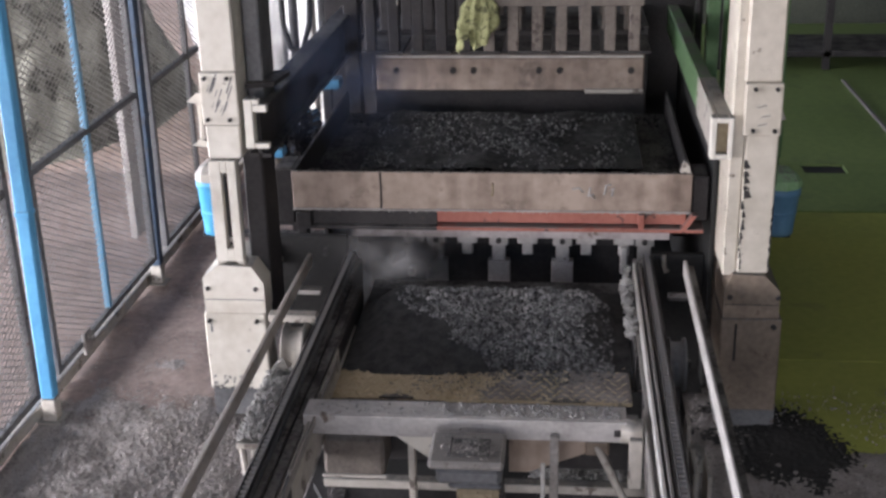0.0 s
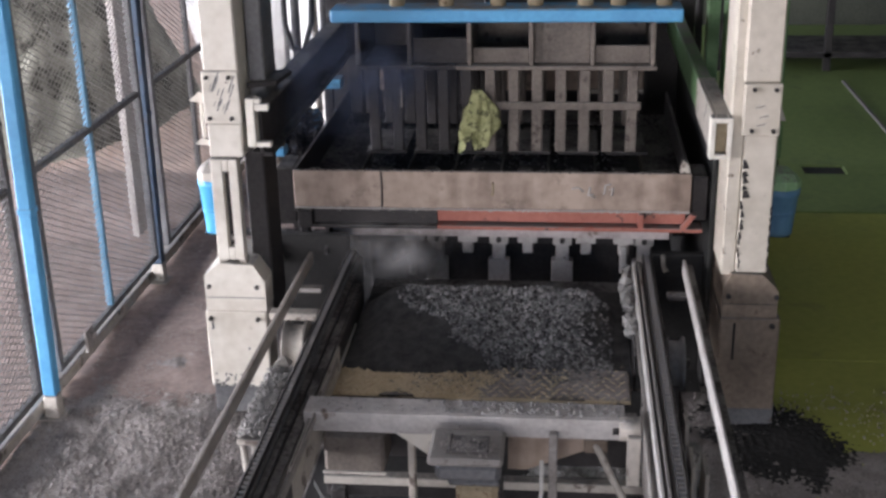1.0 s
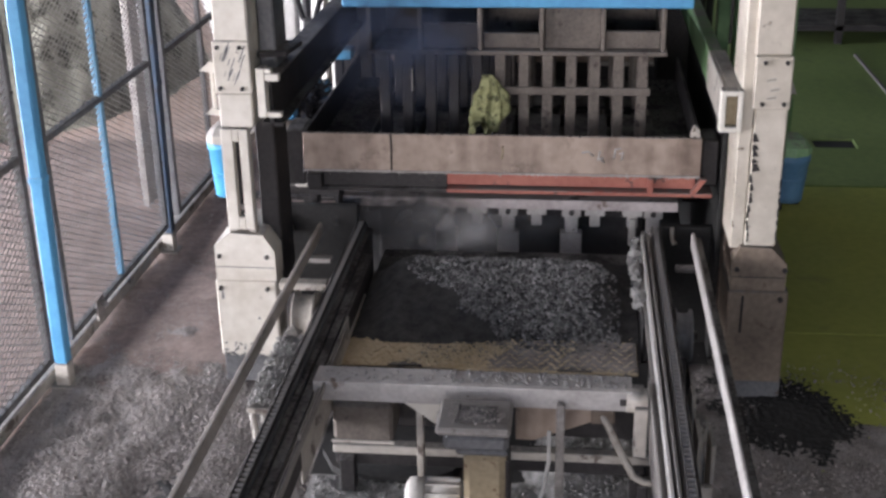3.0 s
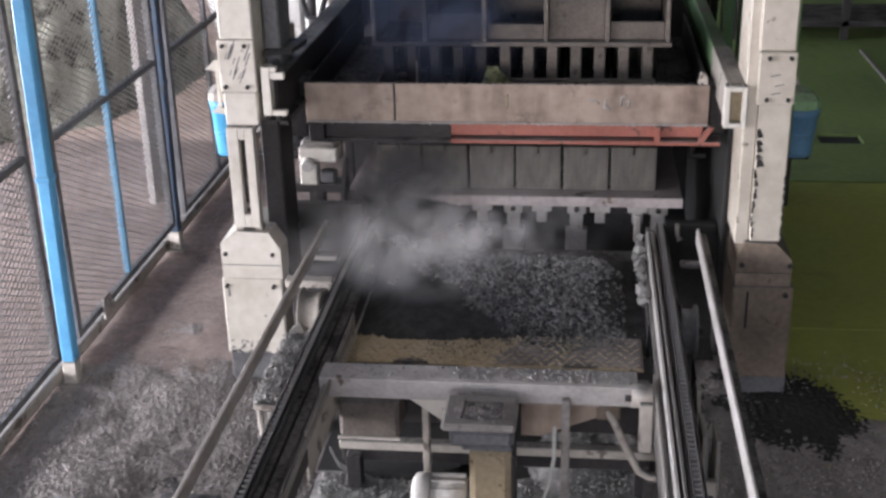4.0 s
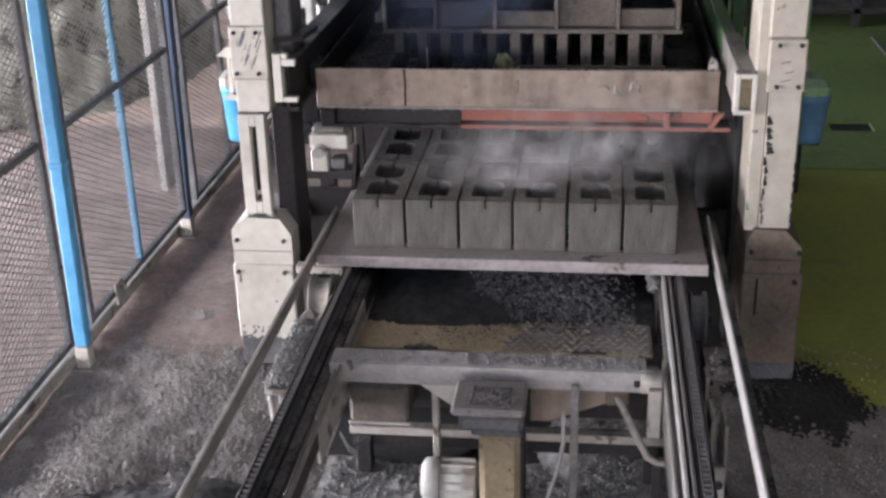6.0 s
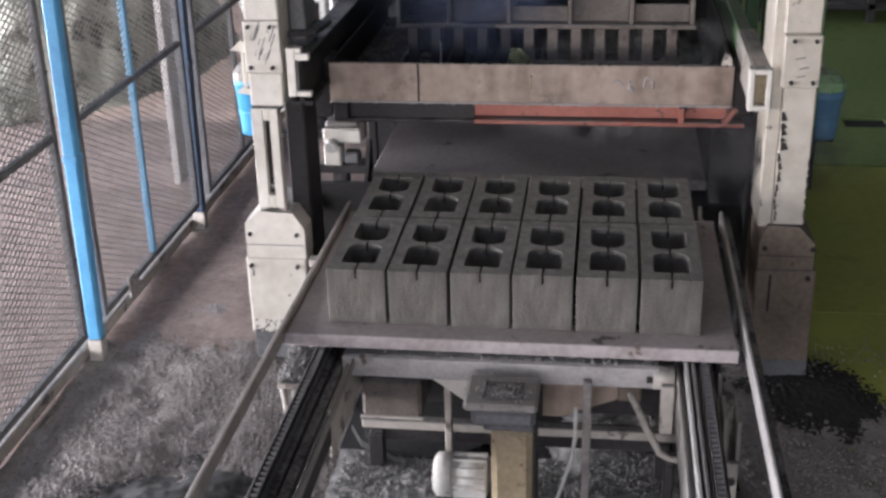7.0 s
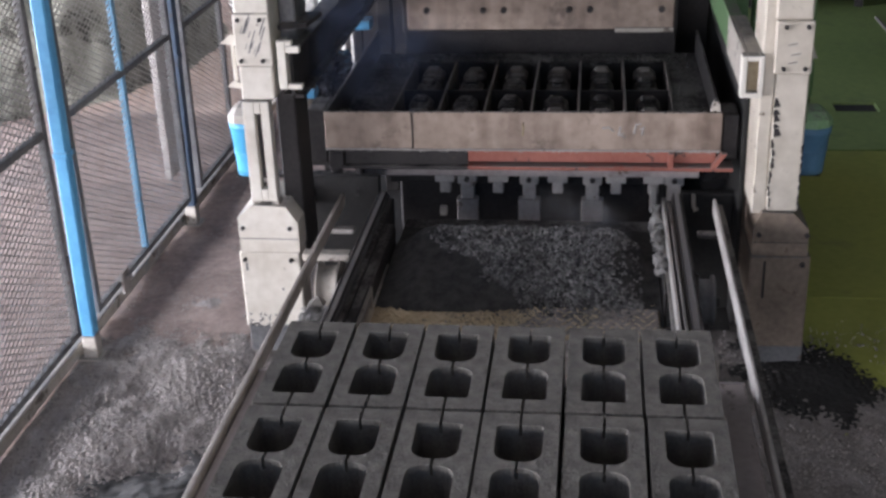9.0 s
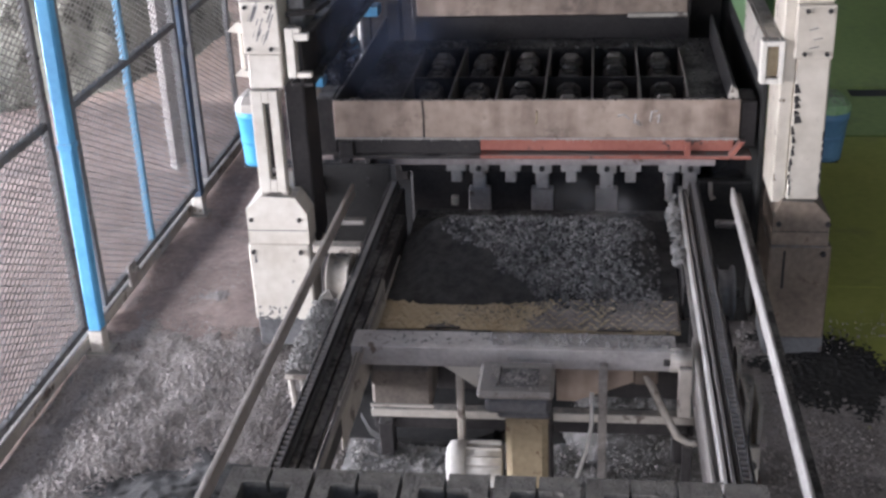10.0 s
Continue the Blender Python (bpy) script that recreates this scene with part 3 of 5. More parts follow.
def right_column():
    c = thing("machine_column", (0.96, 1.24, 0), "cream painted machine column with a rust streak and bolted plate", "column", "machine columns")
    part("foot", S().box(0.865, 1.085, 1.17, 1.42, 0, 0.09, 0.004), M_FRAME, c)
    # Base box and cap: tan darkened to hold the shade they stand in.
    part("base_box", S().box(0.858, 1.080, 1.15, 1.42, 0.09, 0.474, 0.006), M_CREAM, c, "tan stained base box, darkened for shade")
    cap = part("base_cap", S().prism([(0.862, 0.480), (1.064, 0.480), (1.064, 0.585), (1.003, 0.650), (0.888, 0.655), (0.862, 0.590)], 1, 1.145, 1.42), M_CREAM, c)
    part("cap_seam", S().box(0.864, 1.062, 1.143, 1.15, 0.532, 0.535, 0.001), M_BLACK, cap)
    for x, z in ((0.882, 0.565), (1.057, 0.565), (1.050, 0.445)):
        part("bolt", bolt(x, 1.15, z, 0.010), M_BLACK, c)
    part("base_slot", S().box(0.908, 0.917, 1.146, 1.152, 0.30, 0.455), M_BLACK, c)
    part("lower_post", S().box(0.902, 1.016, 1.155, 1.40, 0.655, 1.183, 0.006), M_IVORY, c)
    part("side_plate", S().box(0.852, 0.900, 1.17, 1.42, 0.64, 3.4, 0.004), M_IVORY, c)
    streak = S()
    q = random.Random(8)
    z = 0.67
    while z < 1.06:
        d = q.uniform(0.015, 0.04)
        a = 0.902 + q.uniform(-0.002, 0.006)
        w = q.uniform(0.006, 0.016) + (0.014 if z > 0.93 else 0)
        streak.add([(a, 1.1535, z), (a + w, 1.1535, z + 0.006), (a + w * q.uniform(0.3, 0.9), 1.1535, z + d), (a, 1.1535, z + d)], [(0, 1, 2, 3)])
        z += d * q.uniform(0.9, 1.3)
    z = 0.68
    while z < 0.90:
        d = q.uniform(0.02, 0.05)
        streak.add([(1.011, 1.1535, z), (1.016, 1.1535, z), (1.016, 1.1535, z + d), (1.009, 1.1535, z + d * 0.6)], [(0, 1, 2, 3)])
        z += d * 1.2
    part("rust_streak", streak, M_BLACK, c, "dark rust streak along a seam", kind="stuff")
    plate = part("bolted_plate", S().box(0.888, 1.017, 1.132, 1.16, 1.183, 1.371, 0.004), M_IVORY, c)
    for x in (0.920, 0.994):
        for z in (1.203, 1.351):
            part("bolt", bolt(x, 1.134, z, 0.008), M_BLACK, plate)
    for x, z in ((0.93, 1.285), (0.945, 1.25), (0.935, 1.22)):
        part("scuff", S().prism([(x, z), (x + 0.03, z + 0.006), (x + 0.032, z + 0.010), (x, z + 0.003)], 1, 1.1305, 1.133), M_FRAME, plate)
    part("upper_post", S().box(0.886, 1.012, 1.15, 1.42, 1.371, 3.4, 0.006), M_IVORY, c)
    part("conduit", S().tube([(1.035, 1.30, 0.95), (1.030, 1.30, 3.3)], 0.011, 8), M_GPAINT, c)


left_column()
right_column()


def guide_arm(side):
    if side < 0:
        a = thing("guide_beam", (-0.85, 2.2, 1.05), "blackened steel channel beam running back from the column", "beam", "guide beams")
        s = S().box(-0.862, -0.845, 1.19, 3.4, 1.075, 1.275, 0.003).box(-0.895, -0.812, 1.19, 3.4, 1.260, 1.277, 0.003).box(-0.895, -0.812, 1.19, 3.4, 1.075, 1.092, 0.003)
        part("channel", s, M_BLACK, a)
        b = S().box(-0.890, -0.858, 1.135, 1.19, 1.125, 1.310).box(-0.858, -0.806, 1.137, 1.165, 1.262, 1.290).box(-0.858, -0.834, 1.137, 1.165, 1.290, 1.310).box(-0.858, -0.804, 1.137, 1.165, 1.125, 1.147)
        part("end_bracket", b, M_WHITE, a, "white forked end bracket")
        part("cap_plate", S().prism([(-0.90, 1.22), (-0.80, 1.26), (-0.78, 1.44), (-0.90, 1.46)], 2, 1.328, 1.345), M_BLACK, a)
    else:
        a = thing("guide_beam", (0.85, 2.2, 1.05), "cream and green steel channel beam running back from the column", "beam", "guide beams")
        part("channel", S().box(0.788, 0.802, 1.19, 1.75, 1.10, 1.248, 0.003).box(0.802, 0.857, 1.19, 1.75, 1.232, 1.248, 0.003).box(0.802, 0.857, 1.19, 1.75, 1.10, 1.116, 0.003), M_PALE, a)
        part("rear_channel", S().box(0.79, 0.845, 1.754, 3.9, 1.11, 1.246, 0.004), M_GPAINT, a, "green painted rear length")
        b = S().box(0.778, 0.798, 1.135, 1.19, 1.095, 1.248).box(0.798, 0.840, 1.135, 1.19, 1.228, 1.248).box(0.798, 0.840, 1.135, 1.19, 1.095, 1.115).box(0.840, 0.857, 1.135, 1.19, 1.095, 1.248)
        part("end_bracket", b, M_WHITE, a, "cream box end bracket")
        part("bracket_plate", S().box(0.798, 0.84, 1.165, 1.178, 1.115, 1.228), M_RUST, a)
    return a


guide_arm(-1)
guide_arm(1)
# Added out of view: carries the head's mast and keeps top light off.
head = thing("machine_crosshead", (0, 1.8, 3.4), "unseen crosshead added to carry the mast and block top light", "crosshead")
part("beam", S().box(-1.06, 1.01, 1.15, 2.4, 3.4, 3.65, 0.01), M_BLACK, head)

# ---------------------------------------------------------------- mould, tamper head, feed drawer
MX, BX, BY = -0.032, 0.0, 1.735
W, LONG, HIGH, PITCH = 0.19, 0.45, 0.19, 0.2
PALLET_Z = 0.60


def mould():
    m = thing("block_mould", (MX, 2.1, 0.6), "steel block mould with a brown worn front plate and red frame", "mould")
    x0, x1 = -0.815, 0.762
    face = part("front_plate", S().box(x0, x1, 1.488, 1.50, 0.772, 0.928, 0.003), M_MOULD, m, "brown worn steel front plate")
    part("weld_seam", S().tube([(-0.458, 1.487, 0.775), (-0.456, 1.486, 0.86), (-0.458, 1.487, 0.925)], 0.004, 5), M_BLACK, face)
    rim = part("plate_rim", S().box(x0, x1, 1.484, 1.502, 0.766, 0.7725, 0.002), M_FINGER, m)
    part("crust", S().stones(420, lambda q: (q.uniform(x0, x1), 1.484 + q.uniform(-0.002, 0.004), q.uniform(0.763, 0.776)), (0.002, 0.0055), rng), M_FINGER, rim, "dried cement crust", kind="stuff")
    for pts in (((0.30, 0.862), (0.325, 0.868), (0.345, 0.850)), ((0.36, 0.835), (0.385, 0.842)), ((0.37, 0.87), (0.365, 0.84), (0.39, 0.825)), ((0.425, 0.84), (0.43, 0.878), (0.452, 0.882)), ((0.455, 0.835), (0.46, 0.87), (0.445, 0.858))):
        part("chalk_mark", S().tube([(x, 1.488, z) for x, z in pts], 0.0045, 4), M_FINGER, face, "faded pale chalk stroke")
    part("chalk_mark", S().tube([(-0.015, 1.488, 0.83), (-0.010, 1.488, 0.86), (-0.012, 1.488, 0.885)], 0.004, 4), M_RUST, face, "yellowish paint mark")
    for a, b in ((x0, x0 + 0.012), (x1 - 0.012, x1)):
        part("side_plate", S().box(a, b, 1.50, 2.80, 0.80, 0.928, 0.003), M_BLACK, m)
    part("ledge", S().box(x0 + 0.012, -0.605, 1.50, 2.80, 0.80, 0.812), M_BLACK, m)
    part("ledge", S().box(0.605, x1 - 0.012, 1.50, 2.80, 0.80, 0.812), M_BLACK, m)
    part("ledge", S().box(-0.605, 0.605, 1.50, BY - 0.012, 0.80, 0.812), M_BLACK, m)
    part("ledge", S().box(-0.605, 0.605, BY + 0.925, 2.80, 0.80, 0.812), M_BLACK, m)
    part("corner_gusset", S().prism([(0.715, 0.926), (0.755, 0.926), (0.748, 0.965), (0.728, 0.972)], 1, 1.50, 1.53), M_PALE, m)
    part("side_bracket", S().box(-0.895, -0.82, 1.53, 1.70, 0.69, 0.925, 0.006), M_BLACK, m, "black block at the side of the mould")
    part("side_bracket", S().box(0.768, 0.832, 1.53, 1.70, 0.72, 0.905, 0.006), M_BLACK, m, "black block at the side of the mould")
    # red lower frame
    part("red_frame", S().box(-0.235, 0.745, 1.50, 1.53, 0.715, 0.764), M_RED, m, "red painted lower frame")
    part("sooty_frame", S().box(-0.80, -0.235, 1.50, 1.53, 0.70, 0.764), M_BLACK, m, "black end of the lower frame")
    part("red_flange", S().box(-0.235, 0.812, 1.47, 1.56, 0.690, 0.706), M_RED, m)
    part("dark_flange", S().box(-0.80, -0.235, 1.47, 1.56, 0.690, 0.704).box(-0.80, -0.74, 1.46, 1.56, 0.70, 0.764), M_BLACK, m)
    part("lug", S().box(0.558, 0.582, 1.465, 1.50, 0.706, 0.765), M_RED, m)
    part("lug", S().prism([(0.725, 0.706), (0.745, 0.706), (0.785, 0.765), (0.765, 0.765)], 1, 1.465, 1.50), M_RED, m)
    # cavities
    for k in range(7):
        x = -0.6 + PITCH * k
        part("divider", S().box(x - 0.0045, x + 0.0045, BY - 0.005, BY + 0.925, 0.612, 0.815, 0.001), M_COMB, m)
    for y in (BY - 0.011, BY + 0.4555, BY + 0.922):
        part("cross_wall", S().box(-0.60, 0.60, y, y + 0.009, 0.612, 0.806, 0.001), M_BLACK, m)
    for k in range(6):
        for r in range(2):
            for h in range(2):
                cx, cy = -0.5 + PITCH * k, BY + (LONG + 0.012) * r + 0.134 + 0.182 * h
                part("core", S().box(cx - 0.053, cx + 0.053, cy - 0.072, cy + 0.072, 0.612, 0.790 + 0.004 * h, 0.014), M_BLACK, m)
                part("core_cap", S().box(cx - 0.034, cx + 0.034, cy - 0.012, cy + 0.05, 0.788, 0.812 + 0.006 * ((k + h) % 2), 0.012).box(cx - 0.026, cx + 0.022, cy - 0.045, cy - 0.016, 0.788, 0.800, 0.008), M_BLACK if (3 * k + 2 * r + h) % 3 else M_COMB, m)
    g = S()
    g.stones(420, lambda q: (q.uniform(-0.78, 0.72), q.uniform(2.62, 2.79) if q.random() < 0.7 else q.uniform(2.55, 2.7), 0.815), (0.004, 0.012), rng)
    g.stones(160, lambda q: (q.uniform(x0, x1), q.uniform(1.488, 1.50), 0.929), (0.003, 0.007), rng)
    g.stones(300, lambda q: (q.uniform(0.61, 0.72), q.uniform(1.55, 2.75), 0.813), (0.002, 0.005), rng)
    g.stones(300, lambda q: (q.uniform(-0.82, -0.61), q.uniform(1.55, 2.75), 0.813), (0.002, 0.005), rng)
    part("spilled_grit", g, M_WETSTONE, m, "spilled dark grit", kind="stuff")
    return m


def tamper_head():
    h = thing("tamper_head", (0, 2.2, 0.8), "dusty steel tamper head with press bars and blue beam", "press head")
    y0, y1 = 1.80, 2.62
    # Left parts take black steel to paint in the dark haze there.
    part("lower_flange", S().box(-0.20, 0.61, y0 - 0.02, y1 + 0.02, 1.178, 1.196), M_COMB, h)
    part("sooty_flange", S().box(-0.61, -0.202, y0 - 0.02, y1 + 0.02, 1.178, 1.196), M_BLACK, h, "flange end blackened for the dark hazy side")
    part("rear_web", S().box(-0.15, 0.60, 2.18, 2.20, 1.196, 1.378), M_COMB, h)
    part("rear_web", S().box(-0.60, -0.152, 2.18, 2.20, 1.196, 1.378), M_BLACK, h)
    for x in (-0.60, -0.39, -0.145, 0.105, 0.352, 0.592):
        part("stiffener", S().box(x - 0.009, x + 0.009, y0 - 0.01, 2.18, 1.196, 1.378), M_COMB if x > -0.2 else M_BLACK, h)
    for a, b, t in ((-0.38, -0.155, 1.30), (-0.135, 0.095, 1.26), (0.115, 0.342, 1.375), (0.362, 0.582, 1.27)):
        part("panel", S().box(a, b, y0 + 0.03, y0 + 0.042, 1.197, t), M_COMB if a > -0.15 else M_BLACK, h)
    beam = part("blue_beam", S().box(-0.70, 0.70, 1.74, 1.90, 1.380, 1.432, 0.005), M_BLUE, h, "bright blue top beam")
    part("top_plate", S().box(-0.70, 0.70, 1.902, y1, 1.380, 1.40), M_BLACK, h)
    for x in (-0.44, -0.24, -0.03, 0.12, 0.32, 0.45, 0.63):
        part("spring_post", S().tube([(x, 1.84, 1.430), (x, 1.84, 1.53)], 0.032, 12), M_RUST, beam)
    part("mast", S().box(-0.10, 0.10, 2.0, 2.2, 1.40, 3.95, 0.01), M_BLACK, h)
    part("mid_rail", S().box(-0.07, 0.55, y0 - 0.012, y0 - 0.002, 1.012, 1.045), M_COMB, h)
    part("mid_rail", S().box(-0.55, 0.55, y1, y1 + 0.01, 1.012, 1.045), M_COMB, h)
    for k in range(12):
        x = -0.545 + 0.0965 * k
        for y in (y0, 2.22, y1 - 0.045):
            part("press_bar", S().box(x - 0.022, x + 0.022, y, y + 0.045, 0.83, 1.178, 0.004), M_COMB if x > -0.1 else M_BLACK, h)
    for k in range(6):
        for r in range(2):
            x, y = -0.5 + PITCH * k, BY + 0.01 + 0.465 * r
            part("press_shoe", S().box(x - 0.085, x + 0.085, y + 0.06, y + 0.39, 0.816, 0.83, 0.003), M_BLACK, h)
    part("hanging_strip", S().box(-0.430, -0.424, y0 - 0.02, y0 - 0.014, 1.02, 1.12), M_PALE, h)
    return h


def rag():
    s = S()
    rows, n = 15, 44
    for j in range(rows):
        u = j / (rows - 1)
        wide = 0.020 + 0.042 * min(1, u * 2.2) - 0.022 * max(0, u - 0.75) * 4 * 0.6
        for i in range(n):
            a = 2 * math.pi * i / n
            fold = 1 + 0.20 * noise.noise((math.cos(a) * 3, math.sin(a) * 3, u * 7)) + 0.36 * math.sin(a * 8 + 2.6 * math.sin(u * 3)) * min(1, u * 2) + 0.16 * math.sin(a * 3 + 1 + u * 2)
            z = 1.165 - 0.215 * u + (0.034 * math.sin(a * 3 + 0.6) + 0.022 * math.sin(a * 7)) * u * u
            s.v.append((-0.112 + 0.012 * math.sin(u * 4) + wide * fold * math.cos(a), 1.755 + 0.42 * wide * fold * math.sin(a), z))
    s.f += [(j * n + i, j * n + (i + 1) % n, (j + 1) * n + (i + 1) % n, (j + 1) * n + i) for j in range(rows - 1) for i in range(n)]
    s.f += [tuple(range(n))]
    s.smooth += [True] * len(s.f)
    return solid("yellow_rag", s, M_RAG, (-0.112, 1.76, 1.06), "crumpled dirty yellow rag hung on the press comb", "rag")


def aggregate_fill():
    s = S()
    s.grid(-0.59, 0.59, BY + 0.012, BY + 0.90, 90, 70, lambda x, y: 0.60 + 0.016 * noise.noise((x * 5, y * 5, 2)) + 0.007 * noise.noise((x * 40, y * 40, 5)))
    f = thing("aggregate_fill", (0, 2.2, 0.6), "dark damp loose aggregate levelled in the mould", "aggregate", kind="stuff")
    part("bed", s, M_WETSTONE, f, kind="stuff")

    def at(q):
        x, y = q.uniform(-0.58, 0.58), q.uniform(BY + 0.02, BY + 0.89)
        return (x, y, 0.603) if noise.noise((x * 4, y * 4, 7)) + 0.6 * q.random() > 0.1 + 0.3 * (x > 0.1 and y < 2.2) else None
    part("stones", S().stones(3600, at, (0.003, 0.0095), rng), M_PILE, f, kind="stuff")
    return f


def feed_drawer():
    d = thing("feed_drawer", (0, 3.2, 0.9), "steel feed drawer with a bolted, dust-covered front bar", "feed drawer")
    # Pale strip painted along the bar as its top highlight.
    bar_top = part("rubbed_lip", S().box(-0.645, 0.635, 2.705, 2.7145, 1.112, 1.124, 0.003), M_BRIGHT, d)
    bar = part("front_bar", S().box(-0.650, 0.640, 2.74, 2.765, 0.945, 1.115, 0.004).box(-0.650, 0.640, 2.715, 2.765, 1.105, 1.13, 0.004), M_MOULD, d, "worn brown steel front bar with bolts")
    for x in (-0.553, -0.275, -0.175, 0.14, 0.24, 0.58):
        part("bolt", bolt(x, 2.741, 1.045, 0.016, 0.02), M_BLACK, bar)
    part("wiper_strip", S().box(0.36, 0.64, 2.73, 2.739, 0.932, 0.955), M_PALE, d)
    part("drawer_box", S().box(-0.68, 0.66, 2.77, 3.9, 0.93, 1.25, 0.006), M_BLACK, d)
    # Made-up black backing: skirt and panels blot out the bright floor behind.
    part("skirt", S().box(-0.68, 0.66, 2.83, 3.9, 0.45, 0.928, 0.006), M_BLACK, d)
    part("rear_guard", S().box(0.66, 0.93, 3.35, 3.38, 0, 2.6, 0.004), M_BLACK, d)
    part("rear_guard", S().box(-1.03, -0.68, 3.42, 3.45, 0, 2.6, 0.004), M_BLACK, d)
    part("hopper", S().prism([(-0.72, 1.7), (0.72, 1.7), (0.95, 3.4), (-0.95, 3.4)], 1, 3.1, 4.2), M_BLACK, d)
    part("leg", S().box(-0.66, -0.60, 3.1, 3.2, 0, 0.93), M_BLACK, d)
    part("leg", S().box(0.58, 0.64, 3.1, 3.2, 0, 0.93), M_BLACK, d)
    return d


MOULD = mould()
HEAD = tamper_head()
RAG = rag()
FILL = aggregate_fill()
feed_drawer()

# ---------------------------------------------------------------- pallets and blocks


def pallet(label):
    p = thing("production_pallet", (0, 0, PALLET_Z), label, "pallet", "production pallets")
    part("board", S().box(-0.722, 0.705, -0.088, 0.955, PALLET_Z - 0.040, PALLET_Z, 0.004), M_PALLET, p)
    for a, b in ((-0.095, -0.088), (0.955, 0.962)):
        part("edge_channel", S().box(-0.724, 0.707, a, b, PALLET_Z - 0.042, PALLET_Z + 0.001, 0.002), M_EDGE, p, "rubbed steel edge channel")
    return p


def cell_outline(y0, y1, web_far, half=0.057):
    """The left half of a cell, from its near end to its far end; the corners by the middle web are the rounder ones."""
    out = []
    for y, way, r in ((y0, 1, 0.012 if web_far else 0.042), (y1, -1, 0.042 if web_far else 0.012)):
        arc = []
        for k in range(6):
            a = radians(90 * k / 5)
            arc.append((-half + r - r * math.sin(a), y + way * (r - r * math.cos(a))))
        out += arc if way > 0 else arc[::-1]
    return out


CELLS = ((0.054, 0.211, True), (0.239, 0.396, False))


def block_mesh(seed):
    """A hollow block of two cells; thin slots run down from the top through its ends and its middle web."""
    q = random.Random(seed)
    s, cut, slit = S(), HIGH - 0.030, 0.0036
    for lo, hi, gap in ((0.0, cut, 0.0), (cut, HIGH, slit)):
        left = [(-W / 2 + 0.003, 0), (-gap, 0)]
        for y0, y1, far in CELLS:
            left += [(-gap, y0)] + [(min(x, -gap - 0.001), y) for x, y in cell_outline(y0, y1, far)] + [(-gap, y1)]
        left += [(-gap, LONG), (-W / 2 + 0.003, LONG), (-W / 2, LONG - 0.003), (-W / 2, 0.003)]
        for m in (1, -1):
            s.prism([(m * x, y) for x, y in left], 2, lo, hi)
    rough = S().stones(26, lambda r: (r.uniform(-W / 2, W / 2), r.choice((0.0, LONG)) + r.uniform(-0.001, 0.001), r.choice((HIGH, 0.004))), (0.002, 0.005), q)
    s.add(rough.v, rough.f)
    me = s.mesh("concrete_block")
    bm = bmesh.new()
    bm.from_mesh(me)
    bmesh.ops.triangulate(bm, faces=[f for f in bm.faces if len(f.verts) > 4])
    bm.to_mesh(me)
    bm.free()
    me.materials.append(M_BLOCK)
    return me


PALLETS = [pallet("worn brown board pallet carrying twelve fresh blocks"), pallet("worn brown board pallet, empty, under the mould")]
BLOCKS = []
block_data = [block_mesh(k) for k in range(4)]
for r in range(2):
    for k in range(6):
        b = new("concrete_block", block_data[(5 * r + 3 * k) % 4])
        tagged(b, "fresh grey hollow concrete block with two cells", "concrete block", "blocks on the pallet")
        BLOCKS.append((b, -0.5 + PITCH * k + rng.uniform(-0.0015, 0.0015), r * (LONG + 0.012), rng.uniform(-0.25, 0.25)))

# ---------------------------------------------------------------- conveyor


def guide_rail(side):
    if side < 0:
        g = thing("guide_rail", (-0.735, 0, 0), "long worn steel guide rail beside the conveyor", "rail", "guide rails")
        part("bar", S().box(-0.744, -0.728, -2.2, 1.38, 0.570, 0.620, 0.003), M_RAIL, g)
        x = -0.745
    else:
        g = thing("guide_rail", (0.735, 0, 0), "long bright-edged steel guide rail beside the conveyor", "rail", "guide rails")
        part("bar", S().box(0.730, 0.742, -2.2, 1.36, 0.56, 0.622, 0.003), M_FINGER, g, "rubbed steel bar")
        part("angle", S().box(0.7425, 0.768, -2.2, 1.36, 0.55, 0.60, 0.003), M_BLACK, g)
        x = 0.75
    for y in (-1.6, -0.75, 1.18):
        part("bracket", S().box(min(x, x * 0.88), max(x, x * 0.88), y - 0.02, y + 0.02, 0.535, 0.555), M_STEEL if side < 0 else M_BLACK, g)
    return g


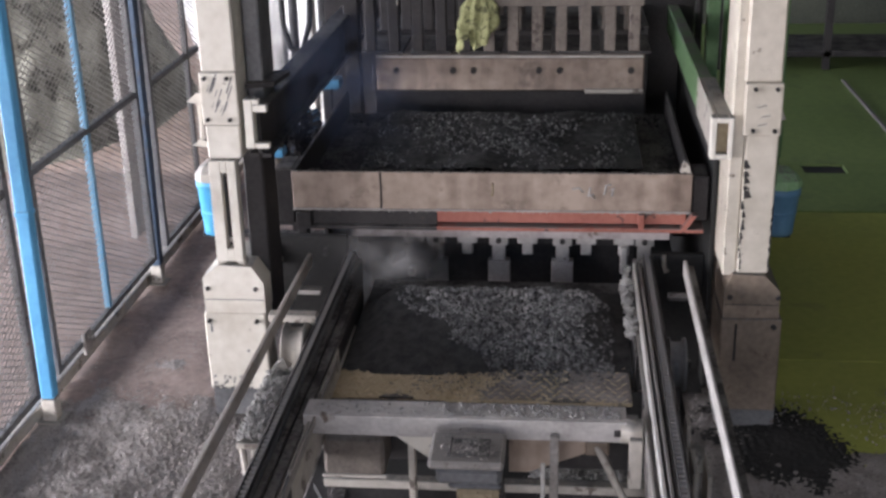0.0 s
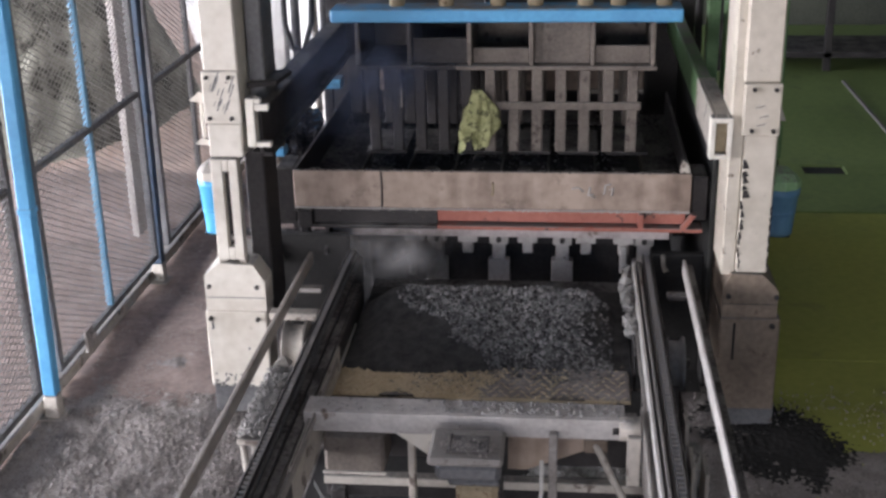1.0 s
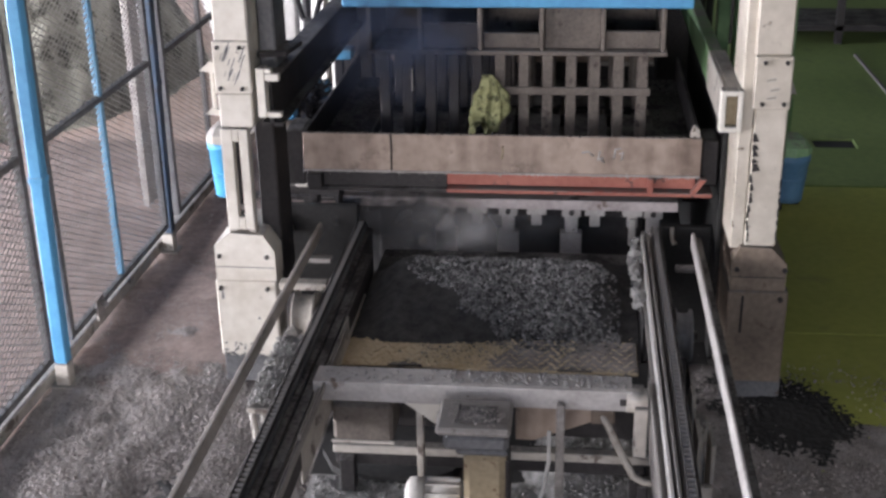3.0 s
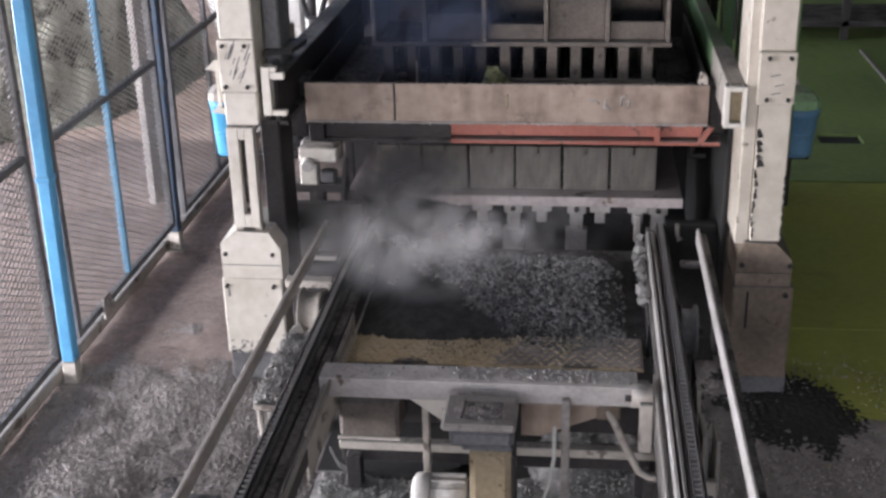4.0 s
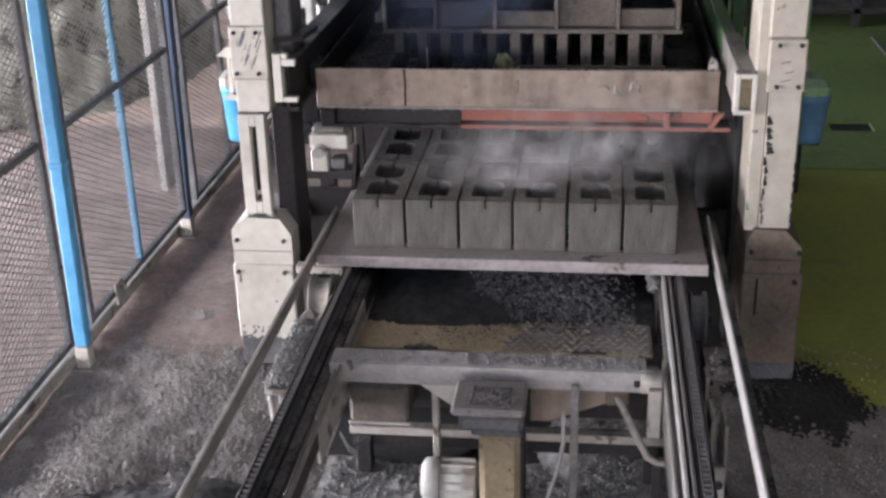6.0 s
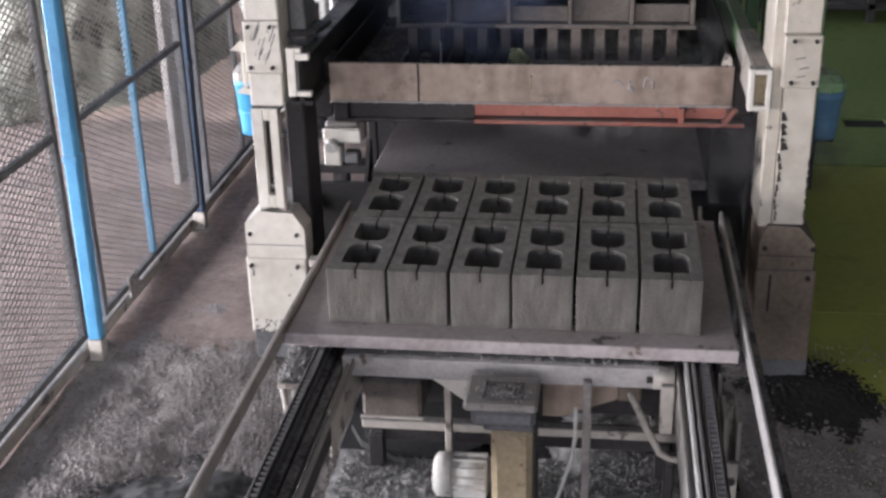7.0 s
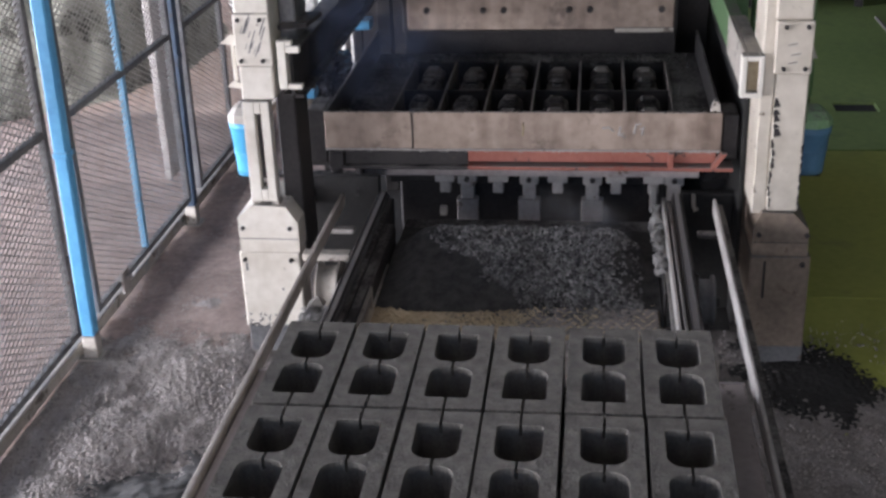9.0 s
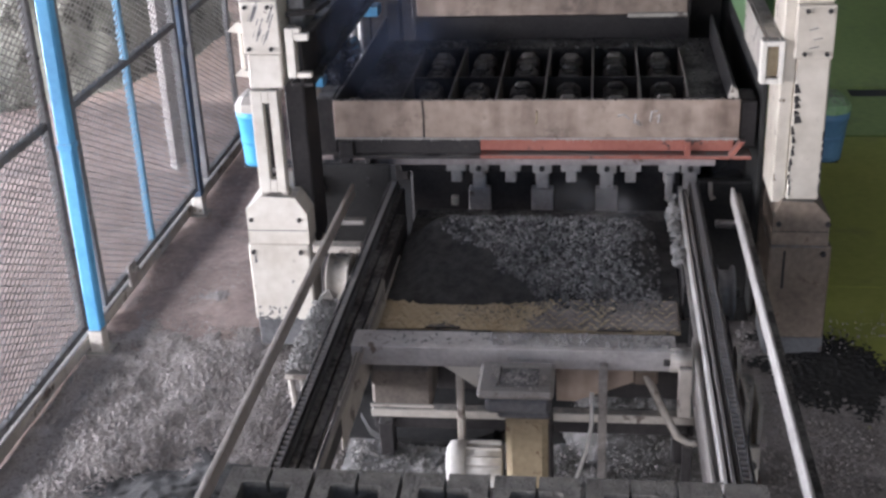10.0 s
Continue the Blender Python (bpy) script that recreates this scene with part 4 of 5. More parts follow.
def chain_conveyor(side):
    s = side
    c = thing("chain_conveyor", (0.6 * s, 0, 0), "dark greasy chain conveyor rail dusted with grit", "conveyor", "chain conveyors")

    def bx(a, b, *rest):
        return S().box(min(s * a, s * b), max(s * a, s * b), *rest)
    part("beam", bx(0.565, 0.625, -2.2, 1.6, 0.39, 0.515, 0.004), M_BLACK, c)
    part("chain_track", bx(0.585, 0.592, -2.2, 1.6, 0.515, 0.534, 0.002), M_STEEL if s > 0 else M_FRAME, c)
    part("chain_track", bx(0.624, 0.630, -2.2, 1.6, 0.515, 0.540, 0.002), M_BLACK, c)
    if s < 0:
        part("inner_plate", bx(0.512, 0.520, -2.2, -0.06, 0.40, 0.50, 0.003), M_BLACK, c, "black length of the inner side plate")
        part("inner_plate", bx(0.512, 0.520, -0.056, 0.75, 0.34, 0.515, 0.003), M_PALE, c, "scuffed pale inner side plate")
        part("inner_strip", bx(0.494, 0.500, -2.2, 0.62, 0.505, 0.535, 0.002), M_STEEL, c, "thin worn wear strip")
    else:
        part("inner_plate", bx(0.522, 0.530, -2.2, 0.36, 0.36, 0.52, 0.003), M_STEEL, c, "scuffed inner side plate")
    part("inner_plate", bx(0.522, 0.530, 0.764, 1.35, 0.36, 0.50, 0.003), M_BLACK, c, "black length of the inner side plate")
    part("inner_shelf", bx(0.532, 0.565, -2.2, 1.35, 0.49, 0.50, 0.002), M_BLACK if s < 0 else M_STEEL, c)
    if s > 0:
        part("wear_strip", bx(0.545, 0.556, -2.2, 1.5, 0.50, 0.552, 0.002), M_BRIGHT, c)
        part("wear_strip", bx(0.566, 0.576, -2.2, 1.5, 0.515, 0.552, 0.002), M_STEEL, c)
    link, roller = S(), S()
    link.box(-0.014, -0.010, -0.0115, 0.0115, 0.52, 0.554, 0.003).box(0.010, 0.014, -0.0115, 0.0115, 0.52, 0.554, 0.003)
    roller.tube([(-0.0098, 0, 0.544), (0.0098, 0, 0.544)], 0.0062, 6)
    plates = len(link.f)
    link.add(roller.v, roller.f)
    ln = link.mesh("chain_link")
    ln.materials.append(M_BLACK)
    ln.materials.append(M_FINGER)
    for i, face in enumerate(ln.polygons):
        face.material_index = int(i >= plates)
    y = -1.3
    while y < 1.58:
        ob = new("chain_link", ln)
        ob.parent = c
        ob.location = (0.605 * s - 0.6 * s, y, 0)
        y += 0.025
    part("leg", bx(0.57, 0.62, 0.98, 1.04, 0, 0.39), M_BLACK, c)
    part("leg", bx(0.57, 0.62, -1.0, -0.94, 0, 0.39), M_BLACK, c)
    return c


for side in (-1, 1):
    guide_rail(side)
    chain_conveyor(side)


def crossbeam():
    b = thing("conveyor_crossbeam", (0, 0.24, 0.4), "dusty steel crossbeam between the conveyor rails", "beam")
    part("channel", S().box(-0.535, 0.468, 0.245, 0.335, 0.525, 0.537).box(-0.535, 0.468, 0.23, 0.245, 0.468, 0.537), M_FINGER, b)
    part("hub", S().tube([(0.45, 0.25, 0.50), (0.515, 0.25, 0.50)], 0.038, 12), M_PALE, b, "pale worn hub")
    part("hub_nut", S().tube([(0.43, 0.25, 0.50), (0.45, 0.25, 0.50)], 0.026, 6), M_BLACK, b)
    part("hub_bracket", S().box(0.475, 0.515, 0.19, 0.228, 0.33, 0.50), M_PALE, b)
    g = S().stones(420, lambda q: (q.uniform(-0.1, 0.46) if q.random() < 0.75 else q.uniform(-0.5, 0.46), q.uniform(0.25, 0.33), 0.539), (0.003, 0.008), rng)
    part("spilled_grit", g, M_STONE, b, kind="stuff")


def apron():
    a = thing("tread_plate_apron", (0, 1.0, 0.4), "dusty yellow-brown tread plate apron heaped with spilled aggregate", "apron")
    part("plate", S().box(-0.518, 0.505, 0.575, 0.98, 0.405, 0.415, 0.002), M_PLATE, a)
    part("rear_plate", S().box(-0.518, 0.518, 0.983, 1.62, 0.40, 0.411, 0.002), M_BLACK, a)
    lug = S()
    for j in range(13):
        for i in range(28):
            x, y = -0.495 + 0.0362 * i + (0.018 if j % 2 else 0), 0.592 + 0.029 * j
            if x > 0.495:
                continue
            d = 0.0115 if (i + j) % 2 else -0.0115
            ax, ay, wx, wy = d, 0.0105, -0.0032 if d > 0 else 0.0032, 0.0036
            lug.add([(x - ax - wx, y - ay - wy, 0.415), (x - ax + wx, y - ay + wy, 0.415), (x + ax + wx, y + ay + wy, 0.415), (x + ax - wx, y + ay - wy, 0.415),
                     (x - 0.7 * ax - 0.3 * wx, y - 0.7 * ay - 0.3 * wy, 0.4205), (x - 0.7 * ax + 0.3 * wx, y - 0.7 * ay + 0.3 * wy, 0.4205), (x + 0.7 * ax + 0.3 * wx, y + 0.7 * ay + 0.3 * wy, 0.4205), (x + 0.7 * ax - 0.3 * wx, y + 0.7 * ay - 0.3 * wy, 0.4205)],
                    [(4, 5, 6, 7), (0, 1, 5, 4), (1, 2, 6, 5), (2, 3, 7, 6), (3, 0, 4, 7)])
    part("tread", lug, M_PLATE, a, "raised tread pattern", kind="stuff")
    part("dust_drift", S().stones(5200, lambda q: (min(0.5, max(-0.3, q.gauss(0.33, 0.19))), q.uniform(0.58, 0.80), 0.416), (0.0012, 0.0036), rng), M_STONE, a, "drift of fine grey dust", kind="stuff")
    part("dust_film", S().grid(-0.05, 0.50, 0.58, 0.86, 60, 34, lambda x, y: 0.4130 + 0.006 * min(1, max(0, (x + 0.06) * 3.6 + 1.3 * noise.noise((x * 6, y * 6, 5)))) + 0.0012 * noise.noise((x * 60, y * 60, 2))), M_GRIT, a, "film of grey cement dust", kind="stuff")
    part("edge_rod", S().tube([(-0.52, 0.58, 0.418), (-0.522, 1.12, 0.425)], 0.006, 6), M_BRIGHT, a)
    for x in (-0.29, 0.29):
        part("lifting_notch", S().prism([(x + 0.06 * math.cos(math.pi * k / 12), 0.574 + 0.028 * math.sin(math.pi * k / 12)) for k in range(13)], 2, 0.4155, 0.4195), M_BLACK, a)


def pile_height(x, y):
    u = (x + 0.02) / 0.47
    front = 0.775 + 0.025 * math.sin(x * 6) + 0.03 * noise.noise((x * 7, 0, 3))
    rise = max(0, min(1, (y - front) / 0.42))
    side = max(0.15, 1 - max(0, abs(u) - 0.72) ** 2 * 9)
    left = 1 if x > -0.12 else max(0.22, min(1, 1 - (-0.12 - x) * 1.4 + max(0, (y - 1.15)) * 3))
    fall = max(0.0, min(1.0, (1.37 - y) / 0.12))
    return 0.412 + (0.115 * rise ** 0.85 * side * left * fall) + 0.012 * noise.noise((x * 9, y * 9, 6)) * min(1, rise * 4) + (0.009 if rise > 0 else -0.006)


def aggregate_pile():
    p = thing("aggregate_pile", (0, 1.1, 0.41), "heap of spilled dark crushed aggregate on the apron", "aggregate", kind="stuff")
    part("bed", S().grid(-0.512, 0.515, 0.70, 1.5, 90, 74, pile_height), M_WETSTONE, p, kind="stuff")
    s = S()

    def at(q):
        x, y = q.uniform(-0.49, 0.45), q.uniform(0.70, 1.36)
        z = pile_height(x, y)
        if x > 0.36 + 0.07 * noise.noise((x * 9, y * 9, 4)) and y > 0.85 and q.random() < 0.85:
            return None
        # Left of this slanting line the near-black bed stays bare of stones.
        if z < 0.42 and q.random() < 0.75 or x < -0.45 + (1.36 - y) * 0.76 + 0.10 * noise.noise((x * 8, y * 8, 2)) + 0.05 * q.random():
            return None
        return x, y, max(z, 0.416) + 0.002
    s.stones(12000, at, (0.0036, 0.0112), rng)
    s.stones(1500, lambda q: (q.uniform(-0.25, 0.45), 0.60 + 0.25 * q.random() ** 0.6, 0.418), (0.0015, 0.005), rng)
    part("stones", s, M_PILE, p, kind="stuff")


crossbeam()
apron()
aggregate_pile()


def table_fingers():
    t = thing("vibration_table", (0, 1.72, 0.2), "vibration table front with hanging steel T fingers", "table")
    part("table_plate", S().box(-0.62, 0.62, 1.82, 2.7, 0.50, 0.556), M_BLACK, t)
    for x in (-0.272, -0.005, 0.265, 0.608):
        part("long_finger", S().box(x - 0.028, x + 0.028, 1.77, 1.81, 0.44, 0.556, 0.003).box(x - 0.040, x + 0.040, 1.767, 1.81, 0.515, 0.5565, 0.003).box(x - 0.046, x + 0.046, 1.76, 1.81, 0.318, 0.446, 0.003), M_FINGER, t)
        part("finger_bolt", bolt(x, 1.767, 0.538, 0.012), M_BLACK, t)
    for x in (-0.368, -0.138, 0.117, 0.364, 0.522):
        part("short_finger", S().box(x - 0.042, x + 0.042, 1.76, 1.81, 0.525, 0.556, 0.003).box(x - 0.022, x + 0.022, 1.765, 1.81, 0.475, 0.53, 0.003), M_FINGER, t)
    part("rust_cap", S().box(-0.03, 0.03, 1.755, 1.80, 0.303, 0.318), M_RUST, t)
    # Made-up black panels that fill the shaded gaps beside the table.
    part("side_guard", S().box(-0.96, -0.63, 1.62, 1.66, 0, 0.60, 0.004), M_NEARBLACK, t, "black panel added for the dark beside the table")
    part("side_guard", S().box(0.63, 0.84, 1.62, 1.66, 0, 0.54, 0.004), M_NEARBLACK, t, "black panel added for the dark beside the table")
    part("side_skirt", S().box(0.842, 0.862, 1.50, 3.2, 0, 1.03, 0.004), M_NEARBLACK, t, "black panel added for the dark gap by the column")
    part("clevis", S().box(-0.955, -0.905, 1.585, 1.618, 0.485, 0.515, 0.004).box(-0.950, -0.925, 1.59, 1.618, 0.515, 0.56, 0.004), M_PALE, t, "pale worn clevis")
    part("clip", S().box(0.507, 0.537, 1.745, 1.760, 0.40, 0.52, 0.004), M_BRIGHT, t, "bright hanging clip")
    part("clip_block", S().box(-0.39, -0.36, 1.73, 1.76, 0.38, 0.42, 0.004), M_PALE, t)
    part("hanging_hook", S().tube([(0.675, 1.60, 0.545), (0.677, 1.60, 0.50), (0.685, 1.595, 0.475), (0.695, 1.595, 0.485)], 0.009, 7), M_PALE, t)
    part("table_base", S().box(-0.58, 0.58, 1.85, 2.6, 0, 0.50, 0.01), M_BLACK, t)


def under_frame():
    f = thing("drive_chassis", (0, 0.4, 0), "pale painted steel frame under the conveyor", "frame")
    part("sill", S().box(-0.52, 0.55, 0.40, 0.44, 0.168, 0.20), M_PALE, f)
    part("sill_angle", S().box(-0.52, 0.55, 0.44, 0.446, 0.10, 0.20), M_BLACK, f)
    # Dark steel paints in the box's shaded face; its rim stays pale.
    part("box_section", S().box(-0.50, -0.30, 0.33, 0.50, 0.255, 0.40, 0.012), M_COMB, f, "bent steel box, darkened for its shaded face")
    part("box_rim", S().box(-0.505, -0.295, 0.322, 0.33, 0.255, 0.268, 0.003), M_PALE, f)
    part("strut", S().box(-0.212, -0.190, 0.262, 0.30, 0.168, 0.46), M_PALE, f)
    part("gusset", S().prism([(-0.255, 0.467), (-0.115, 0.467), (-0.130, 0.375)], 1, 0.247, 0.255), M_WHITE, f, "white bent gusset plate")
    part("gusset", S().prism([(0.10, 0.38), (0.38, 0.40), (0.38, 0.34), (0.16, 0.25), (0.10, 0.25)], 1, 0.40, 0.41), M_MOULD, f)
    # Bars coloured black to pass as the shaded gap behind the sill.
    part("side_bar", S().box(0.10, 0.52, 0.46, 0.50, 0.23, 0.42), M_BLACK, f)
    part("side_bar", S().box(-0.52, -0.12, 0.52, 0.56, 0.21, 0.42), M_BLACK, f)
    part("leg", S().box(-0.50, -0.45, 0.40, 0.46, 0, 0.14), M_BLACK, f)
    part("leg", S().box(0.48, 0.53, 0.40, 0.46, 0, 0.14), M_BLACK, f)
    p = thing("gear_pedestal", (0.0, 0.08, 0), "rusty tan pedestal with a dusty square cap", "pedestal")
    part("cap", S().box(-0.120, 0.105, -0.005, 0.185, 0.496, 0.522, 0.010), M_STEEL, p, "dusty square steel cap")
    part("cap_body", S().box(-0.098, 0.098, 0.01, 0.17, 0.435, 0.495, 0.015).box(-0.060, 0.096, 0.014, 0.146, 0.420, 0.44, 0.008), M_FRAME, p, "dark grimy cap housing")
    part("cap_grit", S().stones(260, lambda q: (q.gauss(0, 0.045), q.gauss(0.08, 0.03), 0.529), (0.002, 0.005), rng), M_GRIT, p, "loose dust and grit", kind="stuff")
    part("cap_plate", S().box(-0.05, 0.06, 0.03, 0.13, 0.525, 0.529).tube([(-0.06, 0.03, 0.53), (-0.055, 0.13, 0.53)], 0.004, 5), M_BLACK, p)
    part("pillar", S().box(-0.038, 0.090, 0.015, 0.145, 0.0, 0.425, 0.02), M_RUST, p, "rusty tan pillar")
    part("pillar_rib", S().box(0.088, 0.10, 0.03, 0.13, 0.0, 0.40, 0.003), M_BLACK, p)
    v = thing("steel_upright", (0.255, 0.2, 0), "plain grey steel upright under the crossbeam", "upright")
    part("bar", S().box(0.235, 0.262, 0.195, 0.222, 0.0, 0.50), M_STEEL, v)
    m = thing("electric_motor", (-0.15, 0.18, 0), "small pale finned electric motor", "motor")
    part("end_bell", S().tube([(-0.235, 0.16, 0.16), (-0.225, 0.16, 0.16), (-0.175, 0.16, 0.16)], [0.055, 0.07, 0.075], 16), M_MOTOR, m)
    part("body", S().tube([(-0.175, 0.16, 0.16), (-0.06, 0.16, 0.16)], 0.062, 16), M_MOTOR, m)
    for k in range(14):
        a = 2 * math.pi * k / 14
        c, s = math.cos(a), math.sin(a)
        part("fin", S().add([(-0.172, 0.16 + 0.060 * c, 0.16 + 0.060 * s), (-0.065, 0.16 + 0.060 * c, 0.16 + 0.060 * s), (-0.065, 0.16 + 0.074 * c - 0.003 * s, 0.16 + 0.074 * s + 0.003 * c), (-0.172, 0.16 + 0.074 * c - 0.003 * s, 0.16 + 0.074 * s + 0.003 * c), (-0.065, 0.16 + 0.060 * c + 0.005 * s, 0.16 + 0.060 * s - 0.005 * c), (-0.172, 0.16 + 0.060 * c + 0.005 * s, 0.16 + 0.060 * s - 0.005 * c)], [(0, 1, 2, 3), (3, 2, 4, 5)]), M_MOTOR, m)
    part("mount", S().box(-0.20, -0.04, 0.10, 0.22, 0.0, 0.10), M_BLACK, m)
    c = thing("motor_cable", (0.2, 0.1, 0), "pale loose cable hanging by the pedestal", "cable")
    part("sheath", S().tube([(0.215, 0.16, 0.43), (0.215, 0.14, 0.33), (0.20, 0.13, 0.24), (0.165, 0.10, 0.14), (0.125, 0.05, 0.05), (0.10, -0.05, 0.012)], 0.0065, 7), M_CABLE, c)
    e = thing("hose_pipe", (0.45, 0.3, 0.1), "bent pale hydraulic pipe beside the conveyor", "pipe")
    part("pipe", S().tube([(0.365, 0.33, 0.425), (0.40, 0.31, 0.37), (0.44, 0.29, 0.29), (0.485, 0.27, 0.21), (0.52, 0.26, 0.195), (0.565, 0.26, 0.20)], 0.013, 8), M_PALE, e)
    part("coupling", S().box(0.345, 0.42, 0.31, 0.36, 0.37, 0.425, 0.006), M_CREAM, e)
    part("pipe_foot", S().box(0.50, 0.53, 0.24, 0.28, 0.0, 0.19), M_BLACK, e)
    # Flat black shape on the floor in place of the pit's darkness.
    s = S().prism([(-0.34 + 0.27 * math.cos(a) * (1 + 0.06 * math.sin(5 * a)), 0.63 + 0.17 * math.sin(a)) for a in [2 * math.pi * k / 28 for k in range(28)]], 2, -0.02, 0.036)
    solid("oil_pit", s, M_NEARBLACK, (-0.2, 0.47, 0), "flat black patch standing for the pit under the drive", "pit", kind="structure")


table_fingers()
under_frame()


def side_gear():
    w = thing("idler_wheel", (-0.67, 0.80, 0.4), "pale worn flanged idler wheel beside the chain", "wheel", "idler wheels")
    part("rim", S().tube([(-0.722, 0.82, 0.47), (-0.716, 0.82, 0.47), (-0.71, 0.82, 0.47), (-0.655, 0.82, 0.47), (-0.65, 0.82, 0.47), (-0.64, 0.82, 0.47)], [0.098, 0.098, 0.082, 0.082, 0.098, 0.098], 24), M_PALE, w)
    part("axle", S().tube([(-0.735, 0.82, 0.47), (-0.625, 0.82, 0.47)], 0.018, 8), M_BLACK, w)
    part("bracket", S().box(-0.69, -0.65, 0.80, 0.84, 0.0, 0.42), M_BLACK, w)
    w = thing("idler_wheel", (0.67, 0.85, 0.4), "dark flanged idler wheel beside the chain", "wheel", "idler wheels")
    part("rim", S().tube([(0.64, 0.85, 0.43), (0.645, 0.85, 0.43), (0.65, 0.85, 0.43), (0.685, 0.85, 0.43), (0.69, 0.85, 0.43), (0.70, 0.85, 0.43)], [0.095, 0.095, 0.08, 0.08, 0.095, 0.095], 24), M_FRAME, w)
    part("axle", S().tube([(0.625, 0.85, 0.43), (0.72, 0.85, 0.43)], 0.018, 8), M_BLACK, w)
    part("bracket", S().box(0.65, 0.69, 0.83, 0.87, 0.0, 0.42), M_BLACK, w)
    t = thing("spill_tray", (-0.69, 0.4, 0.3), "narrow steel tray heaped with grey grit", "tray")
    part("tray", S().box(-0.722, -0.640, 0.20, 0.66, 0.455, 0.475), M_PALE, t)
    for x in (-0.71, -0.675):
        part("strut", S().tube([(x, 0.22, 0.455), (x + 0.01, 0.24, 0.20), (x + 0.02, 0.26, 0.0)], 0.010, 6), M_PALE, t)
    g = S().grid(-0.722, -0.640, 0.20, 0.66, 10, 40, lambda x, y: 0.478 + 0.025 * max(0, 1 - abs(x + 0.68) / 0.045) + 0.01 * noise.noise((x * 20, y * 20, 1)))
    g.stones(900, lambda q: (q.uniform(-0.722, -0.640), q.uniform(0.20, 0.66), 0.493 + q.uniform(-0.01, 0.012)), (0.003, 0.010), rng)
    part("grit", g, M_STONE, t, "loose grey grit", kind="stuff")
    t.location.y += -0.05
    t.location.x += -0.010
    part("stone_lump", S().stones(1, lambda q: (-0.68, 0.68, 0.50), (0.035, 0.036), rng), M_PALE, t)
    b = thing("drive_bracket", (0.67, 0.1, 0), "worn steel drive bracket outside the conveyor", "bracket")
    part("plate", S().box(0.650, 0.664, 0.02, 0.16, 0.12, 0.50), M_PALE, b)
    part("plate", S().box(0.695, 0.707, 0.05, 0.18, 0.14, 0.47), M_PALE, b)
    part("strap", S().box(0.655, 0.70, 0.0, 0.02, 0.15, 0.36).box(0.645, 0.655, -0.01, 0.03, 0.10, 0.22), M_PALE, b)
    part("bolt", bolt(0.68, 0.0, 0.3, 0.013), M_BLACK, b)
    part("foot", S().box(0.64, 0.71, 0.02, 0.18, 0.0, 0.12), M_BLACK, b)
    b = thing("drive_bracket", (0.68, 0.33, 0), "pale bolted bearing bracket outside the conveyor", "bracket")
    part("plate", S().prism([(0.24, 0.10), (0.42, 0.10), (0.40, 0.42), (0.36, 0.50), (0.29, 0.50), (0.25, 0.40)], 0, 0.655, 0.667), M_PALE, b)
    part("plate", S().prism([(0.27, 0.14), (0.40, 0.14), (0.38, 0.38), (0.30, 0.40)], 0, 0.694, 0.704), M_STEEL, b)
    part("bearing", S().tube([(0.668, 0.33, 0.36), (0.715, 0.33, 0.36)], [0.05, 0.042], 14), M_PALE, b)
    part("shaft", S().tube([(0.60, 0.33, 0.36), (0.725, 0.33, 0.36)], 0.018, 10), M_BRIGHT, b)
    for y, z in ((0.28, 0.20), (0.38, 0.20), (0.33, 0.46)):
        part("bolt", S().tube([(0.667, y, z), (0.68, y, z)], 0.011, 6), M_BLACK, b)
    part("foot", S().box(0.645, 0.71, 0.25, 0.41, 0.0, 0.10), M_BLACK, b)
    k = thing("caked_strip", (0.53, 0.9, 0.5), "lumpy caked grit along the conveyor's inner edge", "grit", kind="stuff")
    part("lumps", S().stones(60, lambda q: (q.uniform(0.505, 0.535), q.uniform(0.95, 1.5), q.uniform(0.46, 0.535)), (0.012, 0.03), rng), M_STONE, k, kind="stuff")
    a = thing("cross_stub", (-0.72, 1.0, 0.5), "short pale steel stub between rail and column", "bracket")
    part("stub", S().box(-0.82, -0.64, 0.98, 1.03, 0.50, 0.53), M_PALE, a)
    part("hanger", S().box(-0.80, -0.77, 0.99, 1.02, 0.0, 0.50), M_BLACK, a)


side_gear()


def limit_switch():
    d = thing("limit_switch", (-0.86, 1.72, 0), "white limit switch box on a dark bracket", "switch")
    part("box", S().box(-0.955, -0.79, 1.70, 1.80, 0.735, 0.80, 0.006), M_WHITE, d)
    part("lid", S().box(-0.945, -0.80, 1.71, 1.79, 0.80, 0.83, 0.01), M_STEEL, d)
    part("body", S().box(-0.95, -0.875, 1.68, 1.76, 0.64, 0.735, 0.006), M_WHITE, d)
    part("knob", S().tube([(-0.915, 1.67, 0.725), (-0.915, 1.70, 0.735)], 0.028, 12), M_BRIGHT, d)
    part("bracket", S().box(-0.98, -0.76, 1.70, 1.80, 0.60, 0.64).box(-0.90, -0.86, 1.72, 1.78, 0, 0.60), M_BLACK, d)
    part("roller", S().box(-0.865, -0.80, 1.68, 1.75, 0.65, 0.70, 0.008), M_FRAME, d)
    d.location = (-0.815, 1.72, 0.018)
    e = thing("chain_sprocket_arm", (-0.64, 1.7, 0.5), "dark lever arm beside the pallet track", "lever")
    part("arm", S().prism([(1.60, 0.52), (1.78, 0.52), (1.80, 0.74), (1.75, 0.76)], 0, -0.73, -0.715), M_BLACK, e)


